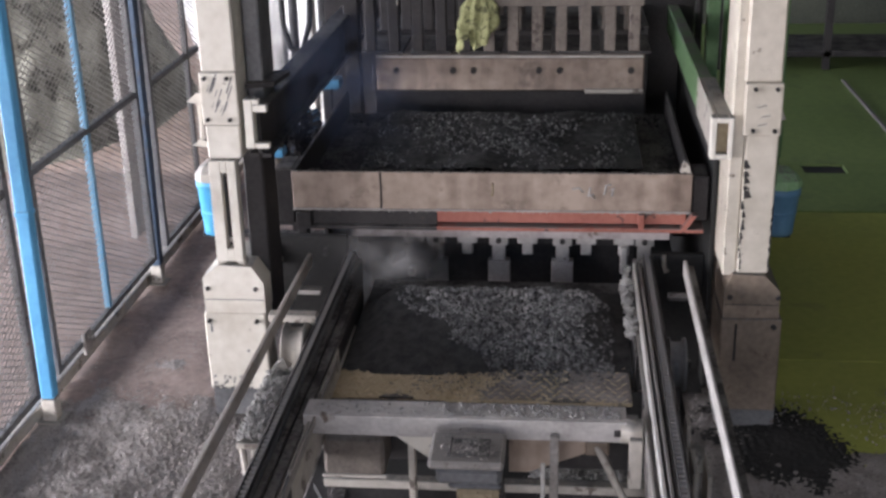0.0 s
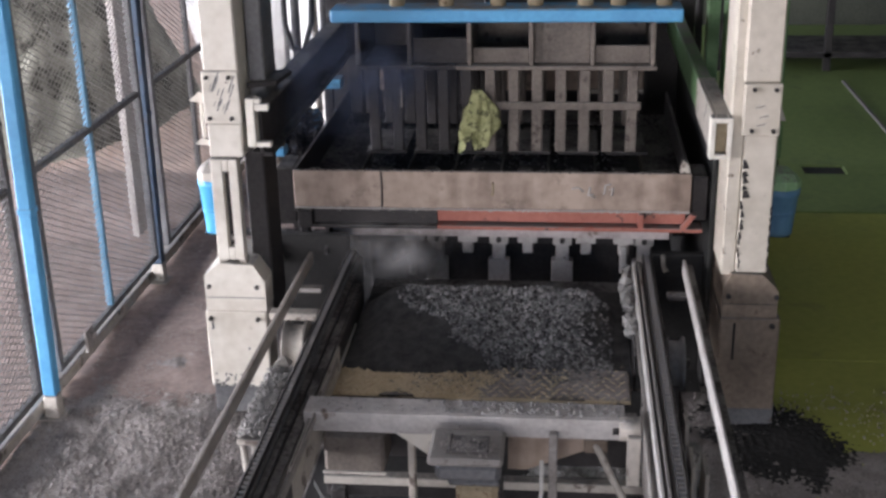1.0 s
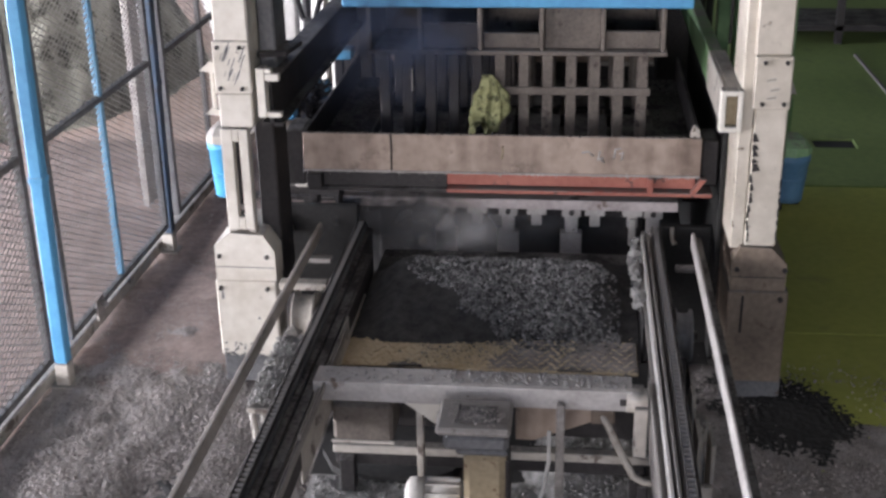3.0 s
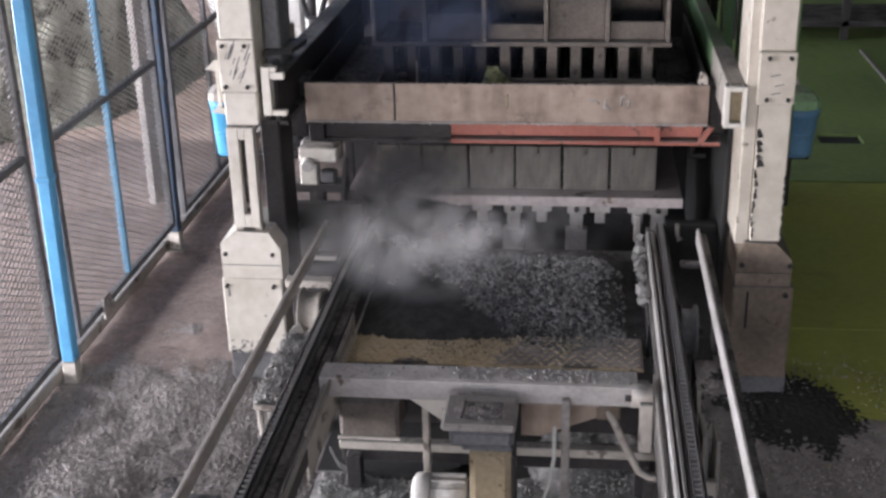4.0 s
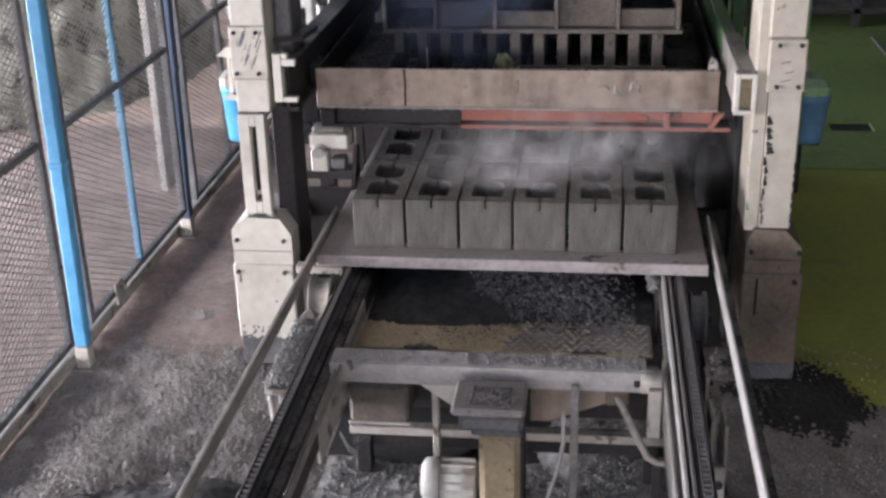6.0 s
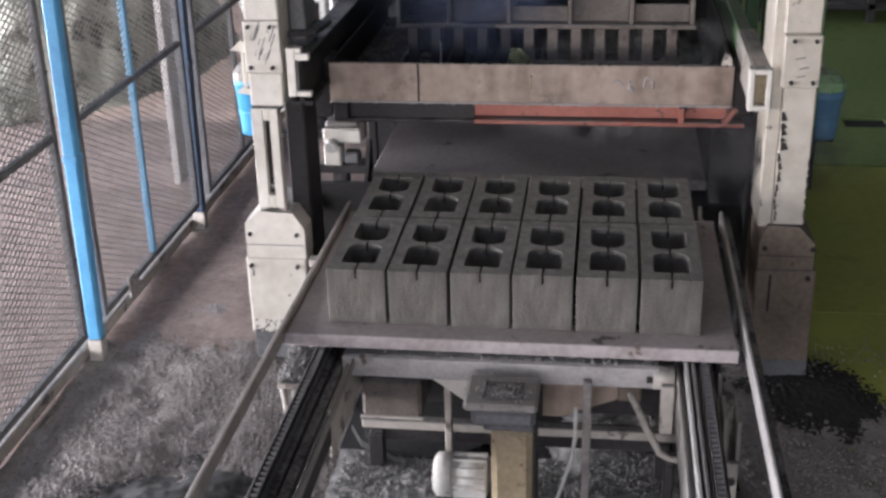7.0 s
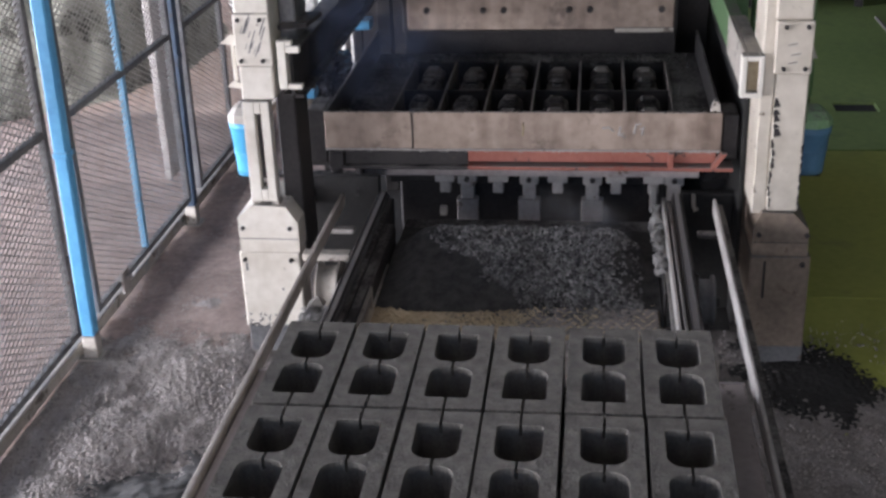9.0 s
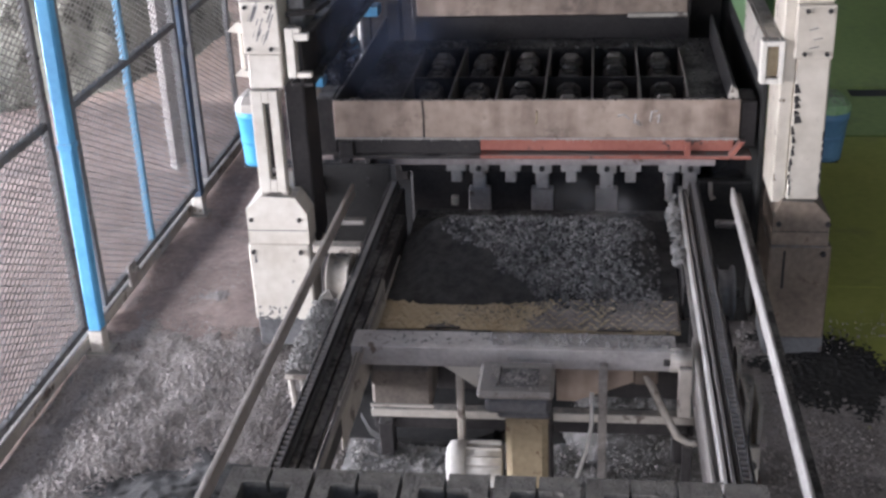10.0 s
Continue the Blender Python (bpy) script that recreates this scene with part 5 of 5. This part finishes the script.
def tub(x, y, z0, z1, r, label, lid, skin):
    t = thing("plastic_tub", (x, y, z0), label, "tub", "blue tubs")
    part("wall", S().tube([(x, y, z0), (x, y, z0 + 0.03), (x, y, z1 - 0.04), (x, y, z1 - 0.035), (x, y, z1)], [r * 0.82, r * 0.84, r, r * 1.06, r * 1.06], 28), skin, t)
    part("rib", S().tube([(x, y, z0 + 0.10), (x, y, z0 + 0.115)], r * 0.93, 28), skin, t)
    if lid:
        part("cover", S().tube([(x, y, z1), (x, y, z1 + 0.022), (x, y + 0.01, z1 + 0.05), (x, y + 0.02, z1 + 0.085)], [r * 1.1, r * 1.08, r * 0.85, r * 0.35], 10, smooth=False), lid, t)
    return t


limit_switch()
TUB_L = tub(-1.345, 2.2, 0.40, 0.665, 0.085, "bright blue plastic tub carried on an arm of the mould", M_PALE, M_TUB)
part("carrier_arm", S().box(-1.42, -0.84, 2.17, 2.23, 0.38, 0.40, 0.003).box(-0.84, -0.825, 2.17, 2.23, 0.38, 0.82, 0.003), M_BLACK, TUB_L)
TUB_R = tub(1.240, 2.3, 0.395, 0.62, 0.09, "faded blue plastic tub with a green cover carried by the mould", M_GLID, M_DTUB)
part("carrier_arm", S().box(0.785, 1.30, 2.27, 2.33, 0.375, 0.395, 0.003).box(0.77, 0.785, 2.27, 2.33, 0.375, 0.82, 0.003), M_BLACK, TUB_R)


def rear_clutter():
    """Pipes, cabinets and bags behind the columns; the front valve rides on the mould."""
    p = thing("pipe_rack", (-1.25, 4.4, 0), "pale vertical pipes against the bright opening", "pipes")
    for k, (x, y, r) in enumerate(((-1.40, 4.3, 0.03), (-1.30, 4.4, 0.02), (-1.22, 4.3, 0.026), (-1.12, 4.4, 0.035))):
        part("pipe", S().tube([(x, y, 0), (x, y, 3.0)], r, 10), M_PALE if k % 2 else M_FRAME, p)
    part("hose", S().tube([(-1.45, 4.2, 1.35), (-1.43, 4.15, 1.0), (-1.38, 4.1, 0.86), (-1.31, 4.1, 0.85), (-1.27, 4.15, 1.0), (-1.26, 4.2, 1.35)], 0.018, 8), M_RUBBER, p, "black hose hanging in a loop")
    b = thing("plastic_bag", (-0.98, 2.35, 0.6), "shiny crumpled black plastic bag", "bag")
    s = S()
    n, r = 26, 16
    for j in range(r + 1):
        for i in range(n):
            a, e = 2 * math.pi * i / n, math.pi * j / r
            q = Vector((math.sin(e) * math.cos(a), math.sin(e) * math.sin(a), math.cos(e)))
            k = 1 + 0.35 * noise.noise(q * 2.2) + 0.18 * noise.noise(q * 6)
            s.v.append((-1.0 + 0.10 * k * q.x, 2.4 + 0.32 * k * q.y, 0.80 + 0.11 * k * q.z))
    s.f += [(j * n + i, j * n + (i + 1) % n, (j + 1) * n + (i + 1) % n, (j + 1) * n + i) for j in range(r) for i in range(n)]
    s.smooth += [False] * len(s.f)
    part("bag", s, M_BAG, b)
    part("shelf", S().box(-1.12, -0.88, 2.05, 2.75, 0.66, 0.69).box(-1.02, -0.98, 2.3, 2.4, 0, 0.66), M_BLACK, b)
    v = thing("valve_block", (-0.92, 1.75, 0.85), "small blue hydraulic valve on a red-brown pipe", "valve")
    part("body", S().box(-0.975, -0.905, 1.75, 1.82, 0.90, 0.94, 0.005), M_BLUE, v)
    part("pipe", S().tube([(-0.94, 1.79, 0.62), (-0.94, 1.79, 0.90)], 0.018, 8), M_CREAM, v)
    part("pipe", S().tube([(-0.93, 1.79, 0.94), (-0.93, 1.79, 1.10)], 0.02, 8), M_CREAM, v)
    part("mount", S().box(-0.925, -0.845, 1.77, 1.80, 0.84, 0.87), M_BLACK, v)
    valve = v
    v = thing("valve_block", (-0.93, 2.9, 0.9), "small blue hydraulic valve behind the beam", "valve")
    part("body", S().box(-1.0, -0.86, 2.85, 2.95, 0.92, 0.97, 0.005), M_BLUE, v)
    part("pipe", S().box(-0.95, -0.91, 2.88, 2.92, 0, 0.92), M_BLACK, v)
    f = thing("rear_frame_post", (-0.80, 3.0, 0), "blackened rear frame post of the machine", "column", "rear frame posts")
    part("post", S().box(-0.84, -0.77, 2.95, 3.05, 0, 3.4), M_BLACK, f)
    f = thing("rear_frame_post", (0.95, 3.2, 0), "green painted rear frame post of the machine", "column", "rear frame posts")
    part("post", S().box(0.97, 1.03, 3.1, 3.2, 0, 3.4), M_GPAINT, f)
    part("pipe", S().tube([(0.93, 3.15, 0), (0.93, 3.15, 3.2)], 0.02, 8), M_BLACK, f)
    part("pipe", S().tube([(1.09, 3.3, 0), (1.09, 3.3, 3.2)], 0.022, 8), M_GPAINT, f)
    c = thing("hydraulic_unit", (1.4, 3.6, 0), "green painted hydraulic unit on the green floor", "hydraulic unit")
    part("tank", S().box(1.18, 1.40, 3.2, 3.7, 0.45, 0.66, 0.02), M_GPAINT, c)
    part("cover", S().prism([(1.20, 0.66), (1.42, 0.66), (1.38, 0.76), (1.24, 0.78)], 1, 3.25, 3.6), M_PALE, c)
    part("plinth", S().box(1.2, 1.40, 3.25, 3.65, 0.0, 0.45, 0.01), M_BLACK, c)
    r = thing("storage_rack", (2.6, 7.6, 0), "dark steel rack at the rear of the shed", "rack")
    for x in (1.5, 2.4, 3.4):
        part("upright", S().box(x, x + 0.06, 7.2, 7.26, 0, 2.2), M_BLACK, r)
    for z in (0.12, 0.62, 1.3):
        part("shelf", S().box(1.5, 3.5, 7.2, 7.9, z, z + 0.05), M_BLACK, r)
    k = thing("floor_kerb", (2.3, 5.4, 0), "thin pale kerb strip on the green floor", "kerb")
    part("strip", S().box(2.475, 2.50, 5.1, 6.8, 0.012, 0.03), M_STEEL, k)
    return valve


VALVE = rear_clutter()

# ---------------------------------------------------------------- loose grit


def floor_grit():
    s = S()

    def left(q):
        x, y = q.uniform(-1.80, -0.62), q.uniform(-0.7, 1.5)
        keep = min(1, max(0.06, (1.55 - y) / 0.9)) * (0.75 + 0.6 * noise.noise((x * 3, y * 3, 2)))
        return (x, y, bed(x, y) + 0.001) if q.random() < keep and wet(x, y) < bed(x, y) else None
    def bed(x, y):
        edge = (1.42 - y) * 0.8 + 0.5 * noise.noise((x * 2.5, y * 2.5, 4)) + 0.25 * noise.noise((x * 8, y * 8, 4)) 
        return ground_height(x, y) + max(-0.03, min(0.014, 0.03 * edge)) + 0.007 * noise.noise((x * 9, y * 9, 7)) + 0.002 * noise.noise((x * 38, y * 38, 7)) + 0.006 * noise.noise((x * 80, y * 80, 7))
    solid("grit_bed", S().grid(-1.81, -0.62, -0.6, 1.7, 240, 460, bed), M_GRIT, (-1.2, 0.3, 0), "bed of trodden grey grit on the floor", "grit", kind="stuff")
    def wet(x, y):
        d = math.hypot((x + 1.12) / 0.46, (y + 0.05) / 0.50)
        return ground_height(x, y) + 0.055 * (1 - d) + 0.018 * noise.noise((x * 6, y * 6, 3)) + 0.008 * noise.noise((x * 24, y * 24, 3)) + 0.006 * noise.noise((x * 70, y * 70, 3))
    solid("wet_sand_heap", S().grid(-1.7, -0.62, -0.75, 0.60, 100, 125, wet), M_WETSTONE, (-0.95, -0.3, 0), "dark wet sand spread on the floor", "sand", kind="stuff")
    s.stones(30000, left, (0.0020, 0.0066), rng)
    s.stones(11000, lambda q: (lambda x, y: (x, y, ground_height(x, y) + 0.001) if noise.noise((x * 3, y * 3, 5)) > -0.1 else None)(q.uniform(-1.80, -0.95), 1.0 + 2.8 * q.random() ** 1.5), (0.0012, 0.0048), rng)
    solid("floor_grit", s, M_GRIT, (-1.2, 0.4, 0), "loose grey grit scattered over the floor", "grit", kind="stuff")
    s = S()

    def mound(x, y):
        return 0.0 + 0.07 * max(0, 1 - ((x - 0.0) / 0.62) ** 2) * max(0, 1 - ((y + 0.1) / 0.5) ** 2) * (0.8 + 0.6 * noise.noise((x * 4, y * 4, 8))) + 0.012 + 0.006 * noise.noise((x * 30, y * 30, 8))
    s.grid(-0.62, 0.68, -0.6, 0.50, 110, 100, mound)
    s.stones(9000, lambda q: (lambda x, y: (x, y, mound(x, y) + 0.003))(q.uniform(-0.6, 0.66), q.uniform(-0.58, 0.49)), (0.003, 0.010), rng)

    def rear_mound(x, y):
        return 0.075 * max(0, 1 - ((x - 0.38) / 0.30) ** 2) * max(0, 1 - ((y - 0.62) / 0.36) ** 2) * (0.9 + 0.5 * noise.noise((x * 6, y * 6, 8))) - 0.012 + 0.006 * noise.noise((x * 30, y * 30, 2))
    s.grid(0.06, 0.68, 0.26, 0.98, 40, 44, rear_mound)
    s.stones(3200, lambda q: (lambda x, y: (x, y, rear_mound(x, y) + 0.002))(q.uniform(0.08, 0.66), q.uniform(0.28, 0.95)), (0.002, 0.008), rng)
    solid("grit_mound", s, M_STONE, (0, 0, 0), "low mound of grey grit under the conveyor", "grit", kind="stuff")
    s = S()

    def right(q):
        x, y = q.uniform(0.78, 2.0), q.uniform(-0.5, 1.9)
        d = math.hypot((x - 1.2) / 0.5, (y - 0.95) / 0.35)
        keep = max(0.0, min(0.9, (1.55 - y) / 1.0)) * min(1, max(0, 2.5 * (d - 0.6 - 0.25 * noise.noise((x * 5, y * 5, 3)))))
        return (x, y, max(0.015, side_bed(x, y), sludge_shade(x, y))) if q.random() < keep else None

    def side_bed(x, y):
        edge = (0.98 - y) * 0.9 + 0.45 * noise.noise((x * 2.5, y * 2.5, 14)) + 0.25 * noise.noise((x * 8, y * 8, 4))
        return 0.011 + max(-0.03, min(0.010, 0.03 * edge)) + 0.004 * noise.noise((x * 14, y * 14, 7)) + 0.004 * noise.noise((x * 45, y * 45, 7))
    solid("grit_bed", S().grid(0.76, 2.2, -1.2, 1.6, 120, 220, side_bed), M_GRIT, (1.4, 0.2, 0), "bed of trodden grey grit over the green floor", "grit", kind="stuff")
    # The patch is sludge and the right column's shadow, drawn as one.
    def sludge_shade(x, y):
        d = math.hypot((x - 1.12) / 0.34, (y - 0.97) / 0.43)
        return 0.004 + 0.028 * max(-0.5, min(0.6, 1 - d + 0.16 * noise.noise((x * 4, y * 4, 1)) + 0.09 * noise.noise((x * 14, y * 14, 1)) + 0.26 * noise.noise((x * 60, y * 60, 1)))) + 0.003 * noise.noise((x * 50, y * 50, 1))
    s.stones(26000, right, (0.002, 0.0075), rng)
    solid("side_grit", s, M_GRIT, (1.3, 0.5, 0), "grey grit strewn over the green floor", "grit", kind="stuff")
    s = S().grid(0.72, 1.85, 0.4, 1.7, 220, 260, sludge_shade)
    solid("oily_sludge", s, M_NEARBLACK, (1.25, 0.95, 0), "black sludge with the column's shadow painted into it", "sludge", kind="stuff")


floor_grit()


# ---------------------------------------------------------------- dust


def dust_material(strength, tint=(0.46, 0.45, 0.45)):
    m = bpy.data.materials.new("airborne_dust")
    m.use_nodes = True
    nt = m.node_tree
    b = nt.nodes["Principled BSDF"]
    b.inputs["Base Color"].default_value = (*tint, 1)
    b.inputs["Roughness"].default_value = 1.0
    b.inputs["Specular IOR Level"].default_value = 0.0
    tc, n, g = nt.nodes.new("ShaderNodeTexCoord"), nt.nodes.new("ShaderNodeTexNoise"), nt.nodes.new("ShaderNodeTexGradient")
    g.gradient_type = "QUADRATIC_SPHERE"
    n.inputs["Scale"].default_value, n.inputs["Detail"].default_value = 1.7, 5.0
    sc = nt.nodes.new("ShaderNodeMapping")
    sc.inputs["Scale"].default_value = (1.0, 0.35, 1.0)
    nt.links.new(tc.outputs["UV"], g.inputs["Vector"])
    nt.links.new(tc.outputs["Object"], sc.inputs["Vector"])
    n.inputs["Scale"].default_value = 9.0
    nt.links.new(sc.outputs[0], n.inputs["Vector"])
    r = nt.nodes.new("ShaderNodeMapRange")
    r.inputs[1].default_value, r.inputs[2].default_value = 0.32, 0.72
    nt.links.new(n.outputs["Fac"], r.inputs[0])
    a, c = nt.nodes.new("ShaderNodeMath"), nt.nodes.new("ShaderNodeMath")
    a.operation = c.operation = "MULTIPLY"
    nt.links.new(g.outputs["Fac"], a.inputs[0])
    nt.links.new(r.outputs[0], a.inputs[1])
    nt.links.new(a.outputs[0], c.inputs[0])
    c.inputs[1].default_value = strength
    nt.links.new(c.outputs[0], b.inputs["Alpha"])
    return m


def dust_puff(label, rx, rz, layers, strength, tint=(0.46, 0.45, 0.45)):
    """A drifting puff: thin bowed veils one behind another, each thinning out to its rim."""
    p = thing("dust_puff", (0, 0, 0), label, "dust", "drifting dust", "stuff")
    mat = dust_material(strength, tint)
    q = random.Random(layers)
    for k in range(layers):
        ox, oz, s = q.uniform(-0.3, 0.3) * rx, q.uniform(-0.3, 0.3) * rz, q.uniform(0.7, 1.0)
        oy = 0.09 * (k - layers / 2)
        vs, uv, fs, n, m = [(ox, oy - 0.05, oz)], [(0, 0)], [], 28, 6
        for j in range(1, m + 1):
            for i in range(n):
                a, u = 2 * math.pi * i / n, j / m
                vs.append((ox + s * rx * u * math.cos(a), oy - 0.05 * (1 - u * u), oz + s * rz * u * math.sin(a)))
                uv.append((u * math.cos(a), u * math.sin(a)))
        fs += [(0, 1 + i, 1 + (i + 1) % n) for i in range(n)]
        fs += [(1 + (j - 1) * n + i, 1 + j * n + i, 1 + j * n + (i + 1) % n, 1 + (j - 1) * n + (i + 1) % n) for j in range(1, m) for i in range(n)]
        me = bpy.data.meshes.new("veil")
        me.from_pydata(vs, [], fs)
        layer = me.uv_layers.new(name="rim")
        for lp in me.loops:
            layer.data[lp.index].uv = uv[lp.vertex_index]
        me.polygons.foreach_set("use_smooth", [True] * len(fs))
        me.materials.append(mat)
        ob = new("veil", me)
        ob.visible_shadow = False
        ob.parent = p
        tagged(ob, kind="stuff")
    return p


PUFF_LOW = dust_puff("thin grey dust hanging beside the conveyor", 0.26, 0.21, 2, 0.55)
PUFF_BIG = dust_puff("pale dust billowing out from under the mould", 0.70, 0.34, 4, 0.85)
# Near-black tint: dust, with the shade under the mould put into its colour.
PUFF_DARK = dust_puff("smoky dust under the mould, tinted dark for its shade", 0.36, 0.28, 5, 1.7, (0.045, 0.044, 0.046))
# The navy tint makes these haze veils carry the head's shade too.
HAZE = dust_puff("bluish haze before the press head, tinted dark to dim it", 0.62, 0.48, 3, 0.85, (0.060, 0.075, 0.120))


def motions():
    mould_rows = ((0, 0), (2.75, 0), (2.95, 0.02), (3.35, 0.13), (3.75, 0.222), (4.0, 0.230), (4.5, 0.235), (7.7, 0.235), (7.8, 0.185), (8.0, 0.088), (8.2, 0.03), (8.4, 0), (10, 0))
    walk(MOULD, [(t, pose(MX, 2.1, 0.6 + z)) for t, z in mould_rows])
    walk(TUB_L, [(t, pose(-1.345, 2.2, 0.40 + z)) for t, z in mould_rows])
    walk(VALVE, [(t, pose(-0.92, 1.75, 0.85 + z)) for t, z in mould_rows])
    walk(TUB_R, [(t, pose(1.240, 2.3, 0.395 + z)) for t, z in mould_rows])
    head_rows = ((0, 0.48), (0.45, 0.475), (0.5, 0.465), (0.6, 0.364), (0.7, 0.20), (0.8, 0.10), (0.9, 0.07), (1.0, 0.058), (1.5, 0.013), (2.0, 0.004), (2.5, 0), (2.8, 0), (3.8, 0.024),
                 (4.0, 0.026), (7.5, 0.026), (7.7, 0.045), (7.8, 0.12), (7.9, 0.18), (8.0, 0.24), (8.1, 0.32), (8.2, 0.39), (8.4, 0.475), (8.5, 0.48), (10, 0.48))
    walk(HEAD, [(t, pose(0.022, 2.2, 0.83 + z)) for t, z in head_rows])
    walk(RAG, [(t, pose(-0.093, 1.76, 1.028 + z)) for t, z in head_rows])
    load = ((0, 1.836), (4.5, 1.836), (4.7, 1.802), (4.8, 1.772), (4.9, 1.712), (5.0, 1.642), (5.2, 1.512), (6.3, 0.822), (6.4, 0.752), (6.5, 0.682), (7.0, 0.346), (7.5, 0.014), (8.0, -0.312), (8.5, -0.662), (9.0, -0.970), (9.5, -1.350), (9.8, -1.560), (10, -1.70))
    walk(PALLETS[0], [(t, pose(0, y, PALLET_Z)) for t, y in load])
    for b, x, dy, turn in BLOCKS:
        walk(b, [(t, pose(x, y + dy, PALLET_Z + 0.001, 0, 0, turn)) for t, y in load])
    follow = [(t, y + 1.056) for t, y in load if t < 6.25] + [(6.3, 1.862)] + [(6.35, 1.850), (6.5, 1.846), (10, 1.846)]
    walk(PALLETS[1], [(t, pose(0, y, PALLET_Z)) for t, y in follow])
    lift = -15
    walk(PUFF_LOW, [(t, pose(x, y, z, lift)) for t, x, y, z in ((0, -0.42, 1.35, 0.56), (1, -0.40, 1.36, 0.58), (2, -0.30, 1.40, 0.57), (2.7, -0.16, 1.42, 0.56), (4, -0.25, 1.30, 0.52), (5.2, -0.10, 1.30, 0.50), (6.4, 0.10, 1.48, 0.45), (8, 0.20, 1.48, 0.43), (10, 0.24, 1.48, 0.42))])
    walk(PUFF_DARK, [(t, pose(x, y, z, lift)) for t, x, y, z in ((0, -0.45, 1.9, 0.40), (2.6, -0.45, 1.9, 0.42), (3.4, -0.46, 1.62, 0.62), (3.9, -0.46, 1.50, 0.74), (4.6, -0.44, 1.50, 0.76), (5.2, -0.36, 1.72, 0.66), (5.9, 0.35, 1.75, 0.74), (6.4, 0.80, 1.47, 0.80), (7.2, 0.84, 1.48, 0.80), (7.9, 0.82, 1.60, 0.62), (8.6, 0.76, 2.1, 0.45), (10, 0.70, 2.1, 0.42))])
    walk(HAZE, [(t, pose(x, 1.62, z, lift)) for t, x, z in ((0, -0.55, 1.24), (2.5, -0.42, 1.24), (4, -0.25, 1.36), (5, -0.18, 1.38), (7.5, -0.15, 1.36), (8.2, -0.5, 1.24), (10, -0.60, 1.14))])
    walk(PUFF_BIG, [(t, pose(x, y, z, lift)) for t, x, y, z in ((0, -0.2, 2.3, 0.38), (2.6, -0.2, 2.2, 0.38), (3.2, -0.24, 1.60, 0.50), (3.7, -0.30, 1.22, 0.58), (4.5, -0.24, 1.20, 0.62), (5.2, -0.08, 1.22, 0.70), (6.3, 0.24, 1.55, 0.90), (7.0, 0.34, 1.90, 1.02), (7.8, 0.40, 2.6, 1.10), (8.6, 0.40, 3.6, 0.9), (10, 0.40, 3.7, 0.9))])
    # the loose fill is pressed down between the cores and leaves with the pallet
    sink = dict(((0, 0.262), (0.6, 0.262), (0.8, 0.225), (1.0, 0.20), (1.5, 0.15), (2.5, 0.03)))
    walk(FILL, [(t, pose(0, 2.2 + 0.101 * min(1, t / 2.5), 0.6 + z)) for t, z in sink.items()] + [(t, pose(0, 2.2 + y - 1.735, 0.600)) for t, y in load if t > 4])


motions()
